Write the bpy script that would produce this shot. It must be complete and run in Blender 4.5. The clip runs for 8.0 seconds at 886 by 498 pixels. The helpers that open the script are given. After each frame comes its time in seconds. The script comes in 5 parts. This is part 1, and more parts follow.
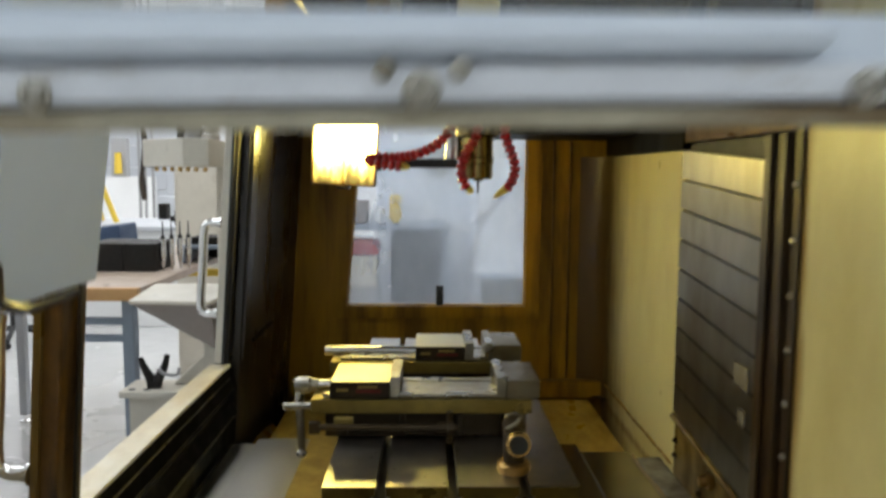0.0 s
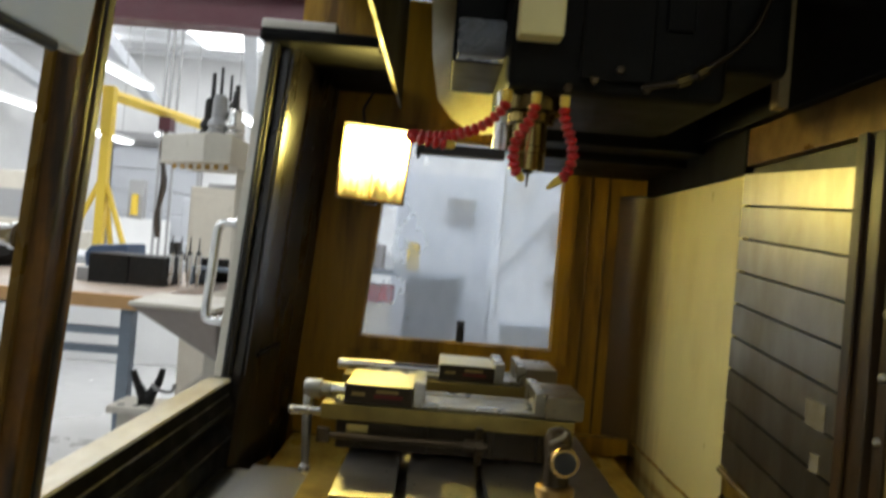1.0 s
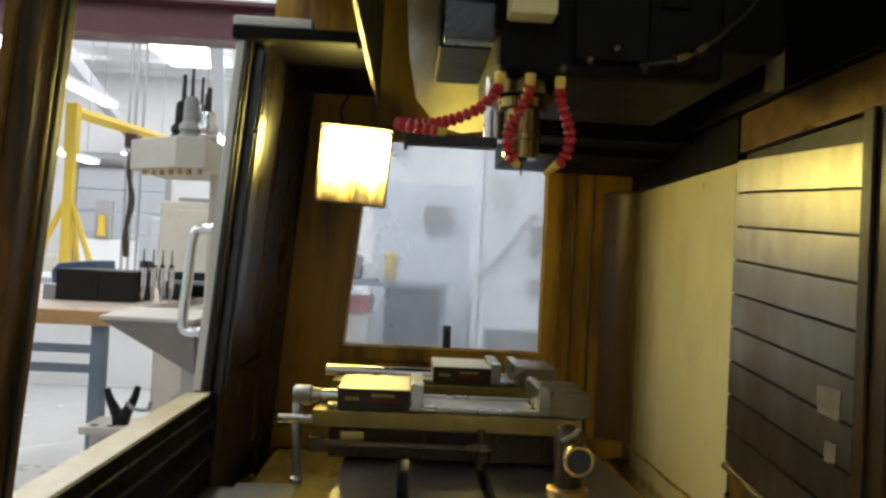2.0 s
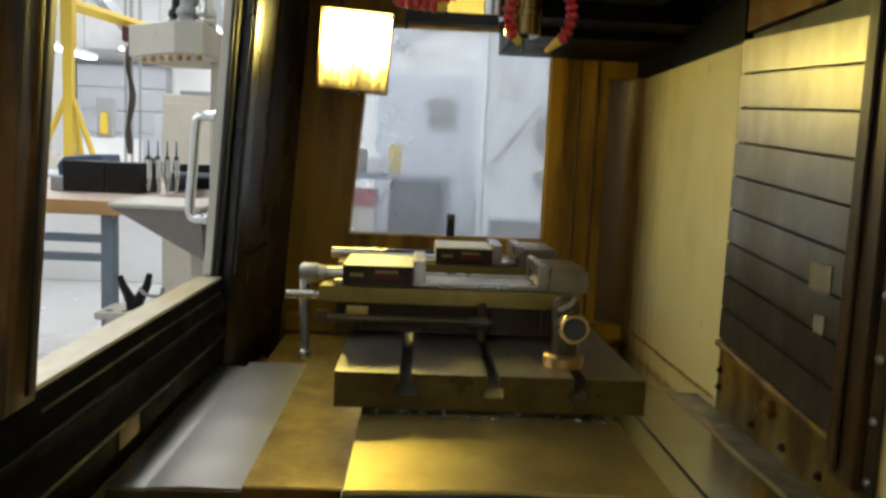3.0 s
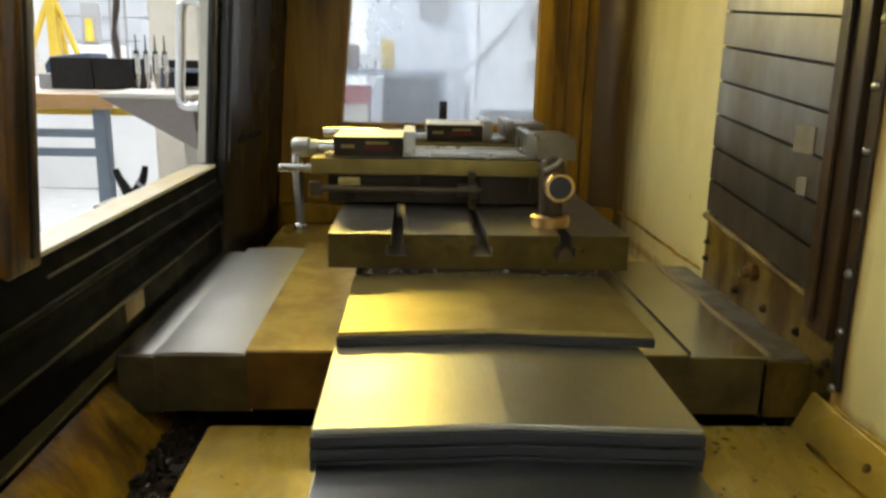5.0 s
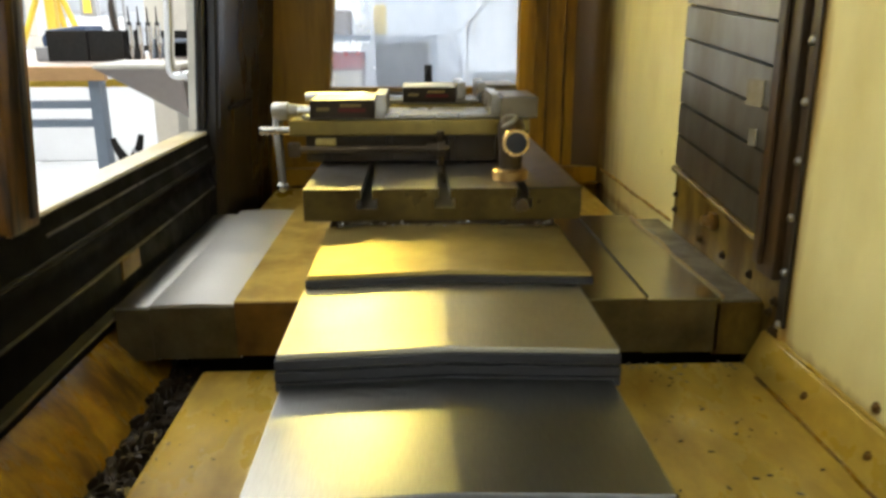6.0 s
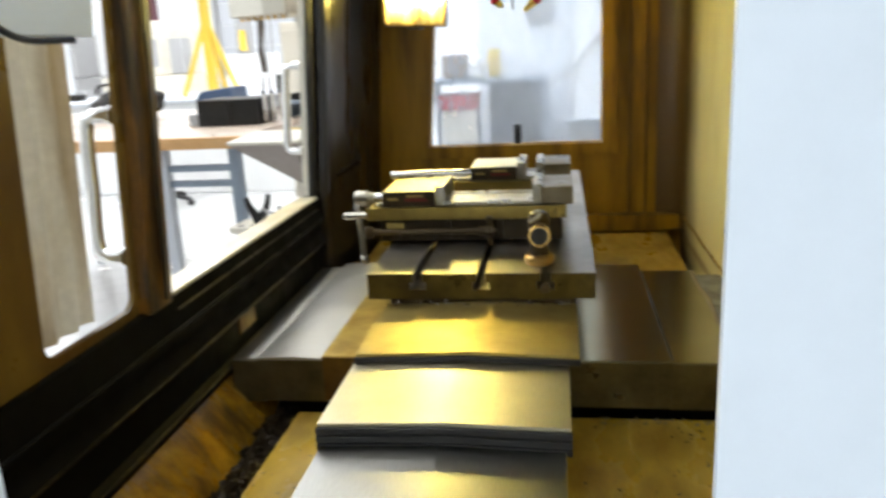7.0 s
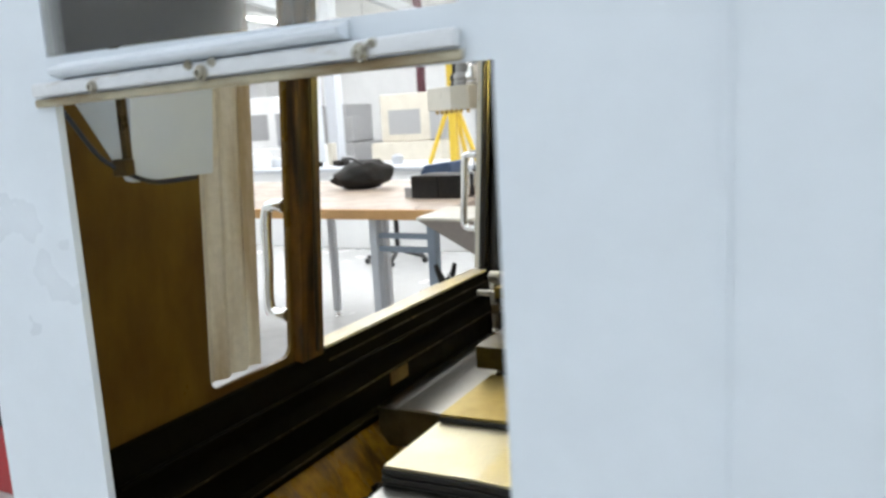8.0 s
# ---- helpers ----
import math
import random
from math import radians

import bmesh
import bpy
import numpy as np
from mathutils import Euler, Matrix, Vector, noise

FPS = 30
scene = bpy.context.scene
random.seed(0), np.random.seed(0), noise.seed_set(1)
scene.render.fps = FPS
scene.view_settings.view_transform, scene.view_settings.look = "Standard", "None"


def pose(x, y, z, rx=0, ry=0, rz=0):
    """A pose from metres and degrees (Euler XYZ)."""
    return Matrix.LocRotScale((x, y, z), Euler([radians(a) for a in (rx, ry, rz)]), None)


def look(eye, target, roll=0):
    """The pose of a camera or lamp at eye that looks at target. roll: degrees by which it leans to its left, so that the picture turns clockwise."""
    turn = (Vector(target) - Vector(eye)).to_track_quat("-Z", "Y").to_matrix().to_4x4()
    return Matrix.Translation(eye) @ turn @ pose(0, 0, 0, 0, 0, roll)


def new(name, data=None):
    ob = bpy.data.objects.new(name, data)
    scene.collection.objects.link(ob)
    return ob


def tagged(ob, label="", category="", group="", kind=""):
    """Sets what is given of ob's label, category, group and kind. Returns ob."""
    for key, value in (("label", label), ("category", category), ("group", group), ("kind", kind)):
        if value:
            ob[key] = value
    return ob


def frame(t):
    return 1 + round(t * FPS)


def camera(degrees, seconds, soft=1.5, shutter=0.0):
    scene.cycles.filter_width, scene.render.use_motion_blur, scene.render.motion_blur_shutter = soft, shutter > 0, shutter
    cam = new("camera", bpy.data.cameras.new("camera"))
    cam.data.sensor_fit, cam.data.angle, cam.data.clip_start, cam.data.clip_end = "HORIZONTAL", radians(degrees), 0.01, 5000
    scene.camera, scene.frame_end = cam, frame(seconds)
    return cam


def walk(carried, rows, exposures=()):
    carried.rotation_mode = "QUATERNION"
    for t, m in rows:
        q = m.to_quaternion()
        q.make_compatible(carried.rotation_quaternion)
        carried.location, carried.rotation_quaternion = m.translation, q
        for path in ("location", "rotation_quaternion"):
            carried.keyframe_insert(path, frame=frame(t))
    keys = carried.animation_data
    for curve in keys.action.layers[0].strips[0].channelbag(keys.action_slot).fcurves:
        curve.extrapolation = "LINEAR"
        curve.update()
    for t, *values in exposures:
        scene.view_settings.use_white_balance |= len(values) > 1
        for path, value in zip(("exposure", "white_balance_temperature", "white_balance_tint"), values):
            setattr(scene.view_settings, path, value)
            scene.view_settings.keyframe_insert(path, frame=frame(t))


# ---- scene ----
cam = camera(60.0, 8.0, soft=2.8, shutter=0.5)
PATH = [
    (0, (-0.043, -0.106, 1.453), (-0.004, 1.884, 1.254), 0.4),
    (0.3, (-0.094, 0.0, 1.37), (-0.039, 1.988, 1.157), 1.1),
    (0.5, (-0.08, 0.02, 1.341), (-0.102, 2.017, 1.235), 3.0),
    (0.7, (-0.095, 0.045, 1.322), (-0.101, 2.042, 1.223), 3.4),
    (0.9, (-0.101, 0.062, 1.296), (-0.093, 2.060, 1.227), 5.4),
    (1, (-0.094, 0.06, 1.279), (-0.085, 2.06, 1.277), 4.7),
    (1.2, (-0.106, 0.072, 1.284), (-0.083, 2.072, 1.307), 4.3),
    (2.3, (-0.129, 0.142, 1.231), (-0.040, 2.140, 1.272), 2.6),
    (2.5, (-0.127, 0.115, 1.235), (-0.04, 2.112, 1.177), 2.8),
    (3, (-0.12, 0.111, 1.208), (-0.045, 2.097, 0.982), 2.5),
    (3.5, (-0.12, 0.106, 1.188), (-0.046, 2.08, 0.875), 1.9),
    (4, (-0.114, 0.106, 1.172), (-0.042, 2.068, 0.793), 1.1),
    (4.5, (-0.108, 0.094, 1.161), (-0.03, 2.044, 0.724), 0.9),
    (4.7, (-0.110, 0.084, 1.158), (-0.026, 2.031, 0.705), 1.2),
    (5.8, (-0.057, 0.003, 1.118), (0.014, 1.937, 0.613), 0.5),
    (6, (-0.042, -0.033, 1.15), (0.023, 1.888, 0.6), -0.2),
    (6.5, (0.04, -0.174, 1.278), (0.108, 1.751, 0.737), -2.3),
    (7, (0.16, -0.252, 1.344), (-0.142, 1.657, 0.828), -3.0),
    (7.5, (0.289, -0.32, 1.397), (-0.29, 1.547, 0.971), -3.0),
    (7.8, (0.417, -0.343, 1.419), (-0.414, 1.441, 1.061), -3.0),
    (8, (0.530, -0.366, 1.427), (-0.395, 1.377, 1.096), -3.2),
]
walk(cam, [(t, look(eye, target, roll)) for t, eye, target, roll in PATH],
     [(0.0, -0.38), (0.5, -0.33), (1.0, -0.38), (2.5, -0.36), (3.5, -0.31), (4.5, 0.04), (6.0, 0.52), (6.5, 0.6), (7.0, 0.52), (7.5, 0.33), (8.0, 0.15)])


# ---- light levels ----
WORK_LIGHT, SHOP_LIGHT, SHOP_LIGHT_FAR, SKY_LIGHT = 112.0, 3.3, 8.0, 0.05
world = bpy.data.worlds.new("world")
scene.world = world
world.use_nodes = True
wn = world.node_tree.nodes
sky = wn.new("ShaderNodeTexSky")
sky.sky_type, sky.sun_disc, sky.sun_elevation, sky.sun_rotation = "NISHITA", False, radians(45), radians(30)
world.node_tree.links.new(sky.outputs[0], wn["Background"].inputs[0])
wn["Background"].inputs[1].default_value = SKY_LIGHT


# ---- mesh helpers ----
def B():
    return bmesh.new()


def box(bm, x0, x1, y0, y1, z0, z1, bev=0.0, seg=2, m=None):
    mat = Matrix.LocRotScale(((x0 + x1) / 2, (y0 + y1) / 2, (z0 + z1) / 2), None, (abs(x1 - x0), abs(y1 - y0), abs(z1 - z0)))
    r = bmesh.ops.create_cube(bm, size=1, matrix=mat)
    vs = r["verts"]
    if bev:
        es = list({e for v in vs for e in v.link_edges})
        q = bmesh.ops.bevel(bm, geom=es, offset=bev, segments=seg, affect="EDGES", profile=0.5)
        vs = list({v for f in q["faces"] for v in f.verts} | {v for v in vs if v.is_valid})
    if m is not None:
        bmesh.ops.transform(bm, matrix=m, verts=vs)
    return vs


def cyl(bm, a, b, r, r2=None, seg=20, caps=True):
    a, b = Vector(a), Vector(b)
    d = b - a
    m = Matrix.Translation((a + b) / 2) @ d.to_track_quat("Z", "Y").to_matrix().to_4x4()
    return bmesh.ops.create_cone(bm, cap_ends=caps, segments=seg, radius1=r, radius2=r if r2 is None else r2, depth=d.length, matrix=m)["verts"]


def lathe(bm, base, axis, profile, seg=24):
    """profile: (distance along axis, radius)"""
    q = Vector(axis).to_track_quat("Z", "Y").to_matrix().to_4x4()
    m = Matrix.Translation(base) @ q
    rings = []
    for h, r in profile:
        rings.append([bm.verts.new(m @ Vector((r * math.cos(2 * math.pi * k / seg), r * math.sin(2 * math.pi * k / seg), h))) for k in range(seg)])
    for a, b in zip(rings, rings[1:]):
        for k in range(seg):
            bm.faces.new((a[k], a[(k + 1) % seg], b[(k + 1) % seg], b[k]))
    bm.faces.new(list(reversed(rings[0])))
    bm.faces.new(rings[-1])


def prism(bm, pts, axis, a, b, bev=0.0):
    """A polygon in the plane across the axis, drawn out from a to b; pts in the order of the two other axes."""
    def P(p, h):
        return {"x": (h, p[0], p[1]), "y": (p[0], h, p[1]), "z": (p[0], p[1], h)}[axis]
    lo = [bm.verts.new(P(p, a)) for p in pts]
    hi = [bm.verts.new(P(p, b)) for p in pts]
    n = len(pts)
    fs = [bm.faces.new(lo), bm.faces.new(list(reversed(hi)))]
    for k in range(n):
        fs.append(bm.faces.new((lo[k], hi[k], hi[(k + 1) % n], lo[(k + 1) % n])))
    bmesh.ops.recalc_face_normals(bm, faces=fs)
    if bev:
        es = list({e for f in fs for e in f.edges})
        bmesh.ops.bevel(bm, geom=es, offset=bev, segments=2, affect="EDGES", profile=0.5)
    return lo + hi


def tube(bm, pts, r, seg=12, caps=True):
    pts = [Vector(p) for p in pts]
    rings, nrm = [], None
    for k, p in enumerate(pts):
        t = (pts[min(k + 1, len(pts) - 1)] - pts[max(k - 1, 0)]).normalized()
        if nrm is None:
            nrm = t.orthogonal().normalized()
        nrm = (nrm - t * nrm.dot(t)).normalized()
        bi = t.cross(nrm)
        rr = r(k / (len(pts) - 1)) if callable(r) else r
        rings.append([bm.verts.new(p + rr * (math.cos(2 * math.pi * j / seg) * nrm + math.sin(2 * math.pi * j / seg) * bi)) for j in range(seg)])
    for a, b in zip(rings, rings[1:]):
        for j in range(seg):
            bm.faces.new((a[j], a[(j + 1) % seg], b[(j + 1) % seg], b[j]))
    if caps:
        bm.faces.new(list(reversed(rings[0])))
        bm.faces.new(rings[-1])


def smooth_path(pts, n=8):
    """A Catmull-Rom line through the points."""
    p = [Vector(q) for q in pts]
    p = [2 * p[0] - p[1]] + p + [2 * p[-1] - p[-2]]
    out = []
    for k in range(1, len(p) - 2):
        for j in range(n):
            t = j / n
            out.append(0.5 * (2 * p[k] + (p[k + 1] - p[k - 1]) * t + (2 * p[k - 1] - 5 * p[k] + 4 * p[k + 1] - p[k + 2]) * t * t
                              + (3 * p[k] - p[k - 1] - 3 * p[k + 1] + p[k + 2]) * t ** 3))
    out.append(p[-2])
    return out


def wall_holes(bm, axis, a, b, u0, u1, v0, v1, holes):
    """A slab from a to b across the axis, u0..u1 by v0..v1, with rectangular holes (u0, u1, v0, v1) cut through."""
    us = sorted({u0, u1, *[h[0] for h in holes], *[h[1] for h in holes]})
    vs = sorted({v0, v1, *[h[2] for h in holes], *[h[3] for h in holes]})
    def P(u, v, h):
        return {"x": (h, u, v), "y": (u, h, v), "z": (u, v, h)}[axis]
    def solid(i, j):
        if i < 0 or j < 0 or i >= len(us) - 1 or j >= len(vs) - 1:
            return False
        u, v = (us[i] + us[i + 1]) / 2, (vs[j] + vs[j + 1]) / 2
        return not any(h[0] < u < h[1] and h[2] < v < h[3] for h in holes)
    V = {}
    def g(i, j, h):
        if (i, j, h) not in V:
            V[i, j, h] = bm.verts.new(P(us[i], vs[j], h))
        return V[i, j, h]
    for i in range(len(us) - 1):
        for j in range(len(vs) - 1):
            if not solid(i, j):
                continue
            for h in (a, b):
                bm.faces.new((g(i, j, h), g(i + 1, j, h), g(i + 1, j + 1, h), g(i, j + 1, h)))
            for (di, dj, e0, e1) in ((-1, 0, (i, j), (i, j + 1)), (1, 0, (i + 1, j), (i + 1, j + 1)), (0, -1, (i, j), (i + 1, j)), (0, 1, (i, j + 1), (i + 1, j + 1))):
                if not solid(i + di, j + dj):
                    bm.faces.new((g(*e0, a), g(*e1, a), g(*e1, b), g(*e0, b)))
    bmesh.ops.recalc_face_normals(bm, faces=bm.faces[:])


LEAN = 0.07


def lean(bm, verts=None):
    """The door side of the enclosure leans inwards with height."""
    for v in (verts if verts is not None else bm.verts):
        v.co.x += LEAN * (v.co.z - 0.877)


def mesh_of(name, bm, material):
    me = bpy.data.meshes.new(name)
    bm.to_mesh(me)
    bm.free()
    me.shade_smooth()
    me.set_sharp_from_angle(angle=radians(35))
    if material:
        me.materials.append(material)
    return me


def true_faces(ob):
    """Rounded edges keep the large faces flat."""
    wn = ob.modifiers.new("weighted", "WEIGHTED_NORMAL")
    wn.mode, wn.weight, wn.keep_sharp = "FACE_AREA", 60, True


def part(name, bm, material, parent, label=""):
    ob = new(name, mesh_of(name, bm, material))
    if name not in ("slat", "rivet", "screw"):
        true_faces(ob)
    ob.parent = parent
    if label:
        ob["label"] = label
    return ob


def thing(name, label, category, group="", kind="", bm=None, material=None, at=(0, 0, 0)):
    ob = new(name, mesh_of(name, bm, material) if bm else None)
    ob.location = at
    if bm and kind != "stuff":
        true_faces(ob)
    return tagged(ob, label, category, group, kind)


# ---- materials ----
def surf(name, col, rough=0.5, metal=0.0, var=0.15, scale=60.0, stain=None, amount=0.5, stain_scale=5.0, bump=0.08, stretch=(1, 1, 1),
         stain_stretch=(1, 1, 1), edge=(0.45, 0.65), coat=0.0, rvar=0.15, spec=0.5, pieces=0.0, grain=None, aniso=0.0):
    m = bpy.data.materials.new(name)
    m.use_nodes = True
    n, l = m.node_tree.nodes, m.node_tree.links
    p = n["Principled BSDF"]
    tc = n.new("ShaderNodeTexCoord")
    def noise_at(sc, st, detail):
        mp = n.new("ShaderNodeMapping")
        mp.inputs["Scale"].default_value = st
        l.new(tc.outputs["Object"], mp.inputs[0])
        t = n.new("ShaderNodeTexNoise")
        t.inputs["Scale"].default_value, t.inputs["Detail"].default_value, t.inputs["Roughness"].default_value = sc, detail, 0.6
        l.new(mp.outputs[0], t.inputs["Vector"])
        return t.outputs["Fac"]
    fine, broad = noise_at(scale, stretch, 4), noise_at(stain_scale, stain_stretch, 5)
    def mapped(src, a, b, lo, hi):
        r = n.new("ShaderNodeMapRange")
        r.inputs[1].default_value, r.inputs[2].default_value, r.inputs[3].default_value, r.inputs[4].default_value = a, b, lo, hi
        l.new(src, r.inputs[0])
        return r.outputs[0]
    def mix(fac, a, b, kind="MIX"):
        x = n.new("ShaderNodeMix")
        x.data_type, x.blend_type = "RGBA", kind
        for sock, v in ((x.inputs[0], fac), (x.inputs[6], a), (x.inputs[7], b)):
            if hasattr(v, "is_linked"):
                l.new(v, sock)
            else:
                sock.default_value = v if isinstance(v, float) else (*v, 1.0)
        return x.outputs[2]
    dark, light = tuple(c * (1 - var) for c in col), tuple(min(1, c * (1 + var)) for c in col)
    c = mix(mapped(fine, 0.3, 0.7, 0, 1), dark, light)
    if stain:
        c = mix(mapped(broad, edge[0], edge[1], 0, amount), c, stain)
    if pieces:
        oi = n.new("ShaderNodeObjectInfo")
        hs = n.new("ShaderNodeHueSaturation")
        l.new(mapped(oi.outputs["Random"], 0, 1, 1 - pieces, 1 + pieces), hs.inputs["Value"])
        l.new(c, hs.inputs["Color"])
        c = hs.outputs[0]
    l.new(c, p.inputs["Base Color"])
    l.new(mapped(broad, 0.3, 0.7, max(0.03, rough - rvar), min(1, rough + rvar)), p.inputs["Roughness"])
    p.inputs["Metallic"].default_value = metal
    p.inputs["Specular IOR Level"].default_value = spec
    p.inputs["Coat Weight"].default_value = coat
    p.inputs["Coat Roughness"].default_value = 0.2
    if grain:
        # brushing spreads the gloss along this direction
        g = n.new("ShaderNodeCombineXYZ")
        for k in range(3):
            g.inputs[k].default_value = grain[k]
        l.new(g.outputs[0], p.inputs["Tangent"])
        p.inputs["Anisotropic"].default_value = aniso
    if bump:
        b = n.new("ShaderNodeBump")
        b.inputs["Strength"].default_value, b.inputs["Distance"].default_value = bump, 0.002
        l.new(fine, b.inputs["Height"])
        l.new(b.outputs[0], p.inputs["Normal"])
    return m


def glow(name, col, strength):
    m = bpy.data.materials.new(name)
    m.use_nodes = True
    p = m.node_tree.nodes["Principled BSDF"]
    p.inputs["Base Color"].default_value = (*col, 1)
    p.inputs["Emission Color"].default_value = (*col, 1)
    p.inputs["Emission Strength"].default_value = strength
    return m


M_WHITE = surf("white_enamel", (0.69, 0.745, 0.81), 0.35, var=0.02, scale=20, stain=(0.62, 0.66, 0.70), amount=0.2, stain_scale=2, edge=(0.3, 0.9), bump=0.01)
M_LINTEL = surf("chipped_white_enamel", (0.68, 0.70, 0.73), 0.4, var=0.05, stain=(0.35, 0.29, 0.2), amount=0.8, stain_scale=14, edge=(0.56, 0.7), stain_stretch=(1, 1, 3))
M_CREAM = surf("cream_enamel", (0.82, 0.72, 0.33), 0.40, var=0.015, scale=14, stain=(0.50, 0.36, 0.07), amount=0.55, stain_scale=2.2, stain_stretch=(1.3, 1.3, 0.7), edge=(0.44, 0.80), bump=0.03)


def rust_and_shade_bleed(m, seam, half, rust=(0.30, 0.17, 0.02, 1), ragged=1.6, reach=(0.85, 1.9), most=0.85, axis=1):
    """Rust that bleeds out of a seam into the enamel, in ragged runs; also lays the far corner's shade."""
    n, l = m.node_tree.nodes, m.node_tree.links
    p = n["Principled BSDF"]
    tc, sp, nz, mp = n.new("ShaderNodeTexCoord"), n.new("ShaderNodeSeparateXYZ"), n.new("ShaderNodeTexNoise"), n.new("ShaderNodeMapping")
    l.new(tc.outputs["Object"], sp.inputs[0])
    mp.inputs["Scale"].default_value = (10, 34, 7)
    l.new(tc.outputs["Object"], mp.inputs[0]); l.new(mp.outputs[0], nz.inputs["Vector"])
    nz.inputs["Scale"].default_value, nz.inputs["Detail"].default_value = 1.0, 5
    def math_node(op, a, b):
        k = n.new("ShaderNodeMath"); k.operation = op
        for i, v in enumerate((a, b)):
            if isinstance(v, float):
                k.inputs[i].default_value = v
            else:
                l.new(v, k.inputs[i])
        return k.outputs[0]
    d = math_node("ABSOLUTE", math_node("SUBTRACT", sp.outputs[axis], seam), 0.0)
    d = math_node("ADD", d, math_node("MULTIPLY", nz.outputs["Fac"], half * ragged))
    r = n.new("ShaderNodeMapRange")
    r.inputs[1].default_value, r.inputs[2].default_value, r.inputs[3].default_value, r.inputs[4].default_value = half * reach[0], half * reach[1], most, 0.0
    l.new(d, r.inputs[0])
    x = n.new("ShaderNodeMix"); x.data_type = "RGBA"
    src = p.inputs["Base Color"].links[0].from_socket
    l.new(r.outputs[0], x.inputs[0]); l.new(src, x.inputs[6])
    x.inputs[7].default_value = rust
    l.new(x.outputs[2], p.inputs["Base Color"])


rust_and_shade_bleed(M_CREAM, 1.26, 0.034, (0.34, 0.17, 0.012, 1))
rust_and_shade_bleed(M_CREAM, 0.585, 0.022, (0.34, 0.17, 0.012, 1), axis=2)
# oil stain and corner shade in one tint, darkest at the far wall
rust_and_shade_bleed(M_CREAM, 2.80, 0.30, (0.075, 0.036, 0.004, 1), 0.5, (0.55, 1.5), 0.98)
M_CREAM_OUT = surf("clean_cream_enamel", (0.62, 0.58, 0.49), 0.4, var=0.03, stain=(0.5, 0.46, 0.38), amount=0.4, bump=0.02)
M_GUARD = surf("oil_splashed_pale_guard", (0.70, 0.62, 0.36), 0.35, var=0.06, scale=12, stain=(0.38, 0.26, 0.06), amount=0.6, stain_scale=5, edge=(0.45, 0.75))
M_AMBER = surf("oil_stained_enamel", (0.36, 0.19, 0.007), 0.40, var=0.10, scale=9, stretch=(3.5, 3.5, 0.5), stain=(0.075, 0.031, 0.0015), amount=0.88, stain_scale=3.0, stain_stretch=(3.2, 3.2, 0.4), edge=(0.44, 0.66), spec=0.3)
M_BEDPAINT = surf("oily_cream_bed_paint", (0.50, 0.335, 0.045), 0.32, var=0.10, scale=26, stretch=(1.5, 0.6, 1), stain=(0.22, 0.115, 0.010), amount=0.75, stain_scale=6, stain_stretch=(1.6, 0.7, 1), edge=(0.42, 0.68), coat=0.12)
M_RUST = surf("rust_brown_post", (0.068, 0.034, 0.009), 0.44, var=0.25, scale=25, stain=(0.010, 0.0065, 0.004), amount=0.95, stain_scale=7, stain_stretch=(1.5, 1.5, 0.3), edge=(0.34, 0.58), coat=0.05, bump=0.1)
M_POST = surf("orange_brown_streaked_post", (0.14, 0.062, 0.008), 0.42, var=0.3, scale=25, stain=(0.010, 0.0065, 0.004), amount=0.93, stain_scale=8, stain_stretch=(2.6, 2.6, 0.3), edge=(0.42, 0.58), coat=0.05, bump=0.1)
# near black: dark oily enamel with the upper enclosure's shadow mixed into the colour
M_DARK = surf("oily_shadowed_dark_enamel", (0.0035, 0.0034, 0.0026), 0.5, var=0.25, scale=30, stain=(0.010, 0.006, 0.0018), amount=0.45, stain_scale=4, edge=(0.35, 0.8), stain_stretch=(1.5, 1.5, 0.6), rvar=0.1, spec=0.09)
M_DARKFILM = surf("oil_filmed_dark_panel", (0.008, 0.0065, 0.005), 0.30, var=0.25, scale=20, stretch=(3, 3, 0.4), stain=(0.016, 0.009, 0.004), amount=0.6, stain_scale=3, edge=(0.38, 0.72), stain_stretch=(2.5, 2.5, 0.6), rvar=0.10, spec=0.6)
M_TRACKEDGE = surf("track_edge_glint", (0.07, 0.056, 0.034), 0.40, 0.7, var=0.4, scale=18, stretch=(1, 3, 1), stain=(0.010, 0.009, 0.006), amount=0.97, stain_scale=7, edge=(0.40, 0.56))
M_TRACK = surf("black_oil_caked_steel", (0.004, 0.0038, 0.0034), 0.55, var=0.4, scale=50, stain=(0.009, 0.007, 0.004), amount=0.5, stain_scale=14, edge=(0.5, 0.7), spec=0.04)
M_BROWNPANEL = surf("brown_stained_panel", (0.16, 0.092, 0.016), 0.36, var=0.10, scale=12, stretch=(3, 3, 0.5), stain=(0.065, 0.022, 0.003), amount=0.9, stain_scale=2.6, stain_stretch=(1.6, 1.6, 0.8), edge=(0.40, 0.66), spec=0.4)
M_BLACK = surf("black_rubber", (0.018, 0.017, 0.017), 0.55, var=0.2)
M_BLACKBOX = surf("black_plastic", (0.014, 0.013, 0.012), 0.6, var=0.25, stain=(0.03, 0.022, 0.014), amount=0.5, spec=0.2)
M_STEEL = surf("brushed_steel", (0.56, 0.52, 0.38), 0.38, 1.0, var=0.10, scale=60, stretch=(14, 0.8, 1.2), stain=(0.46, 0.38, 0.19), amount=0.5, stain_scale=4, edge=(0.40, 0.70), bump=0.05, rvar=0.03)
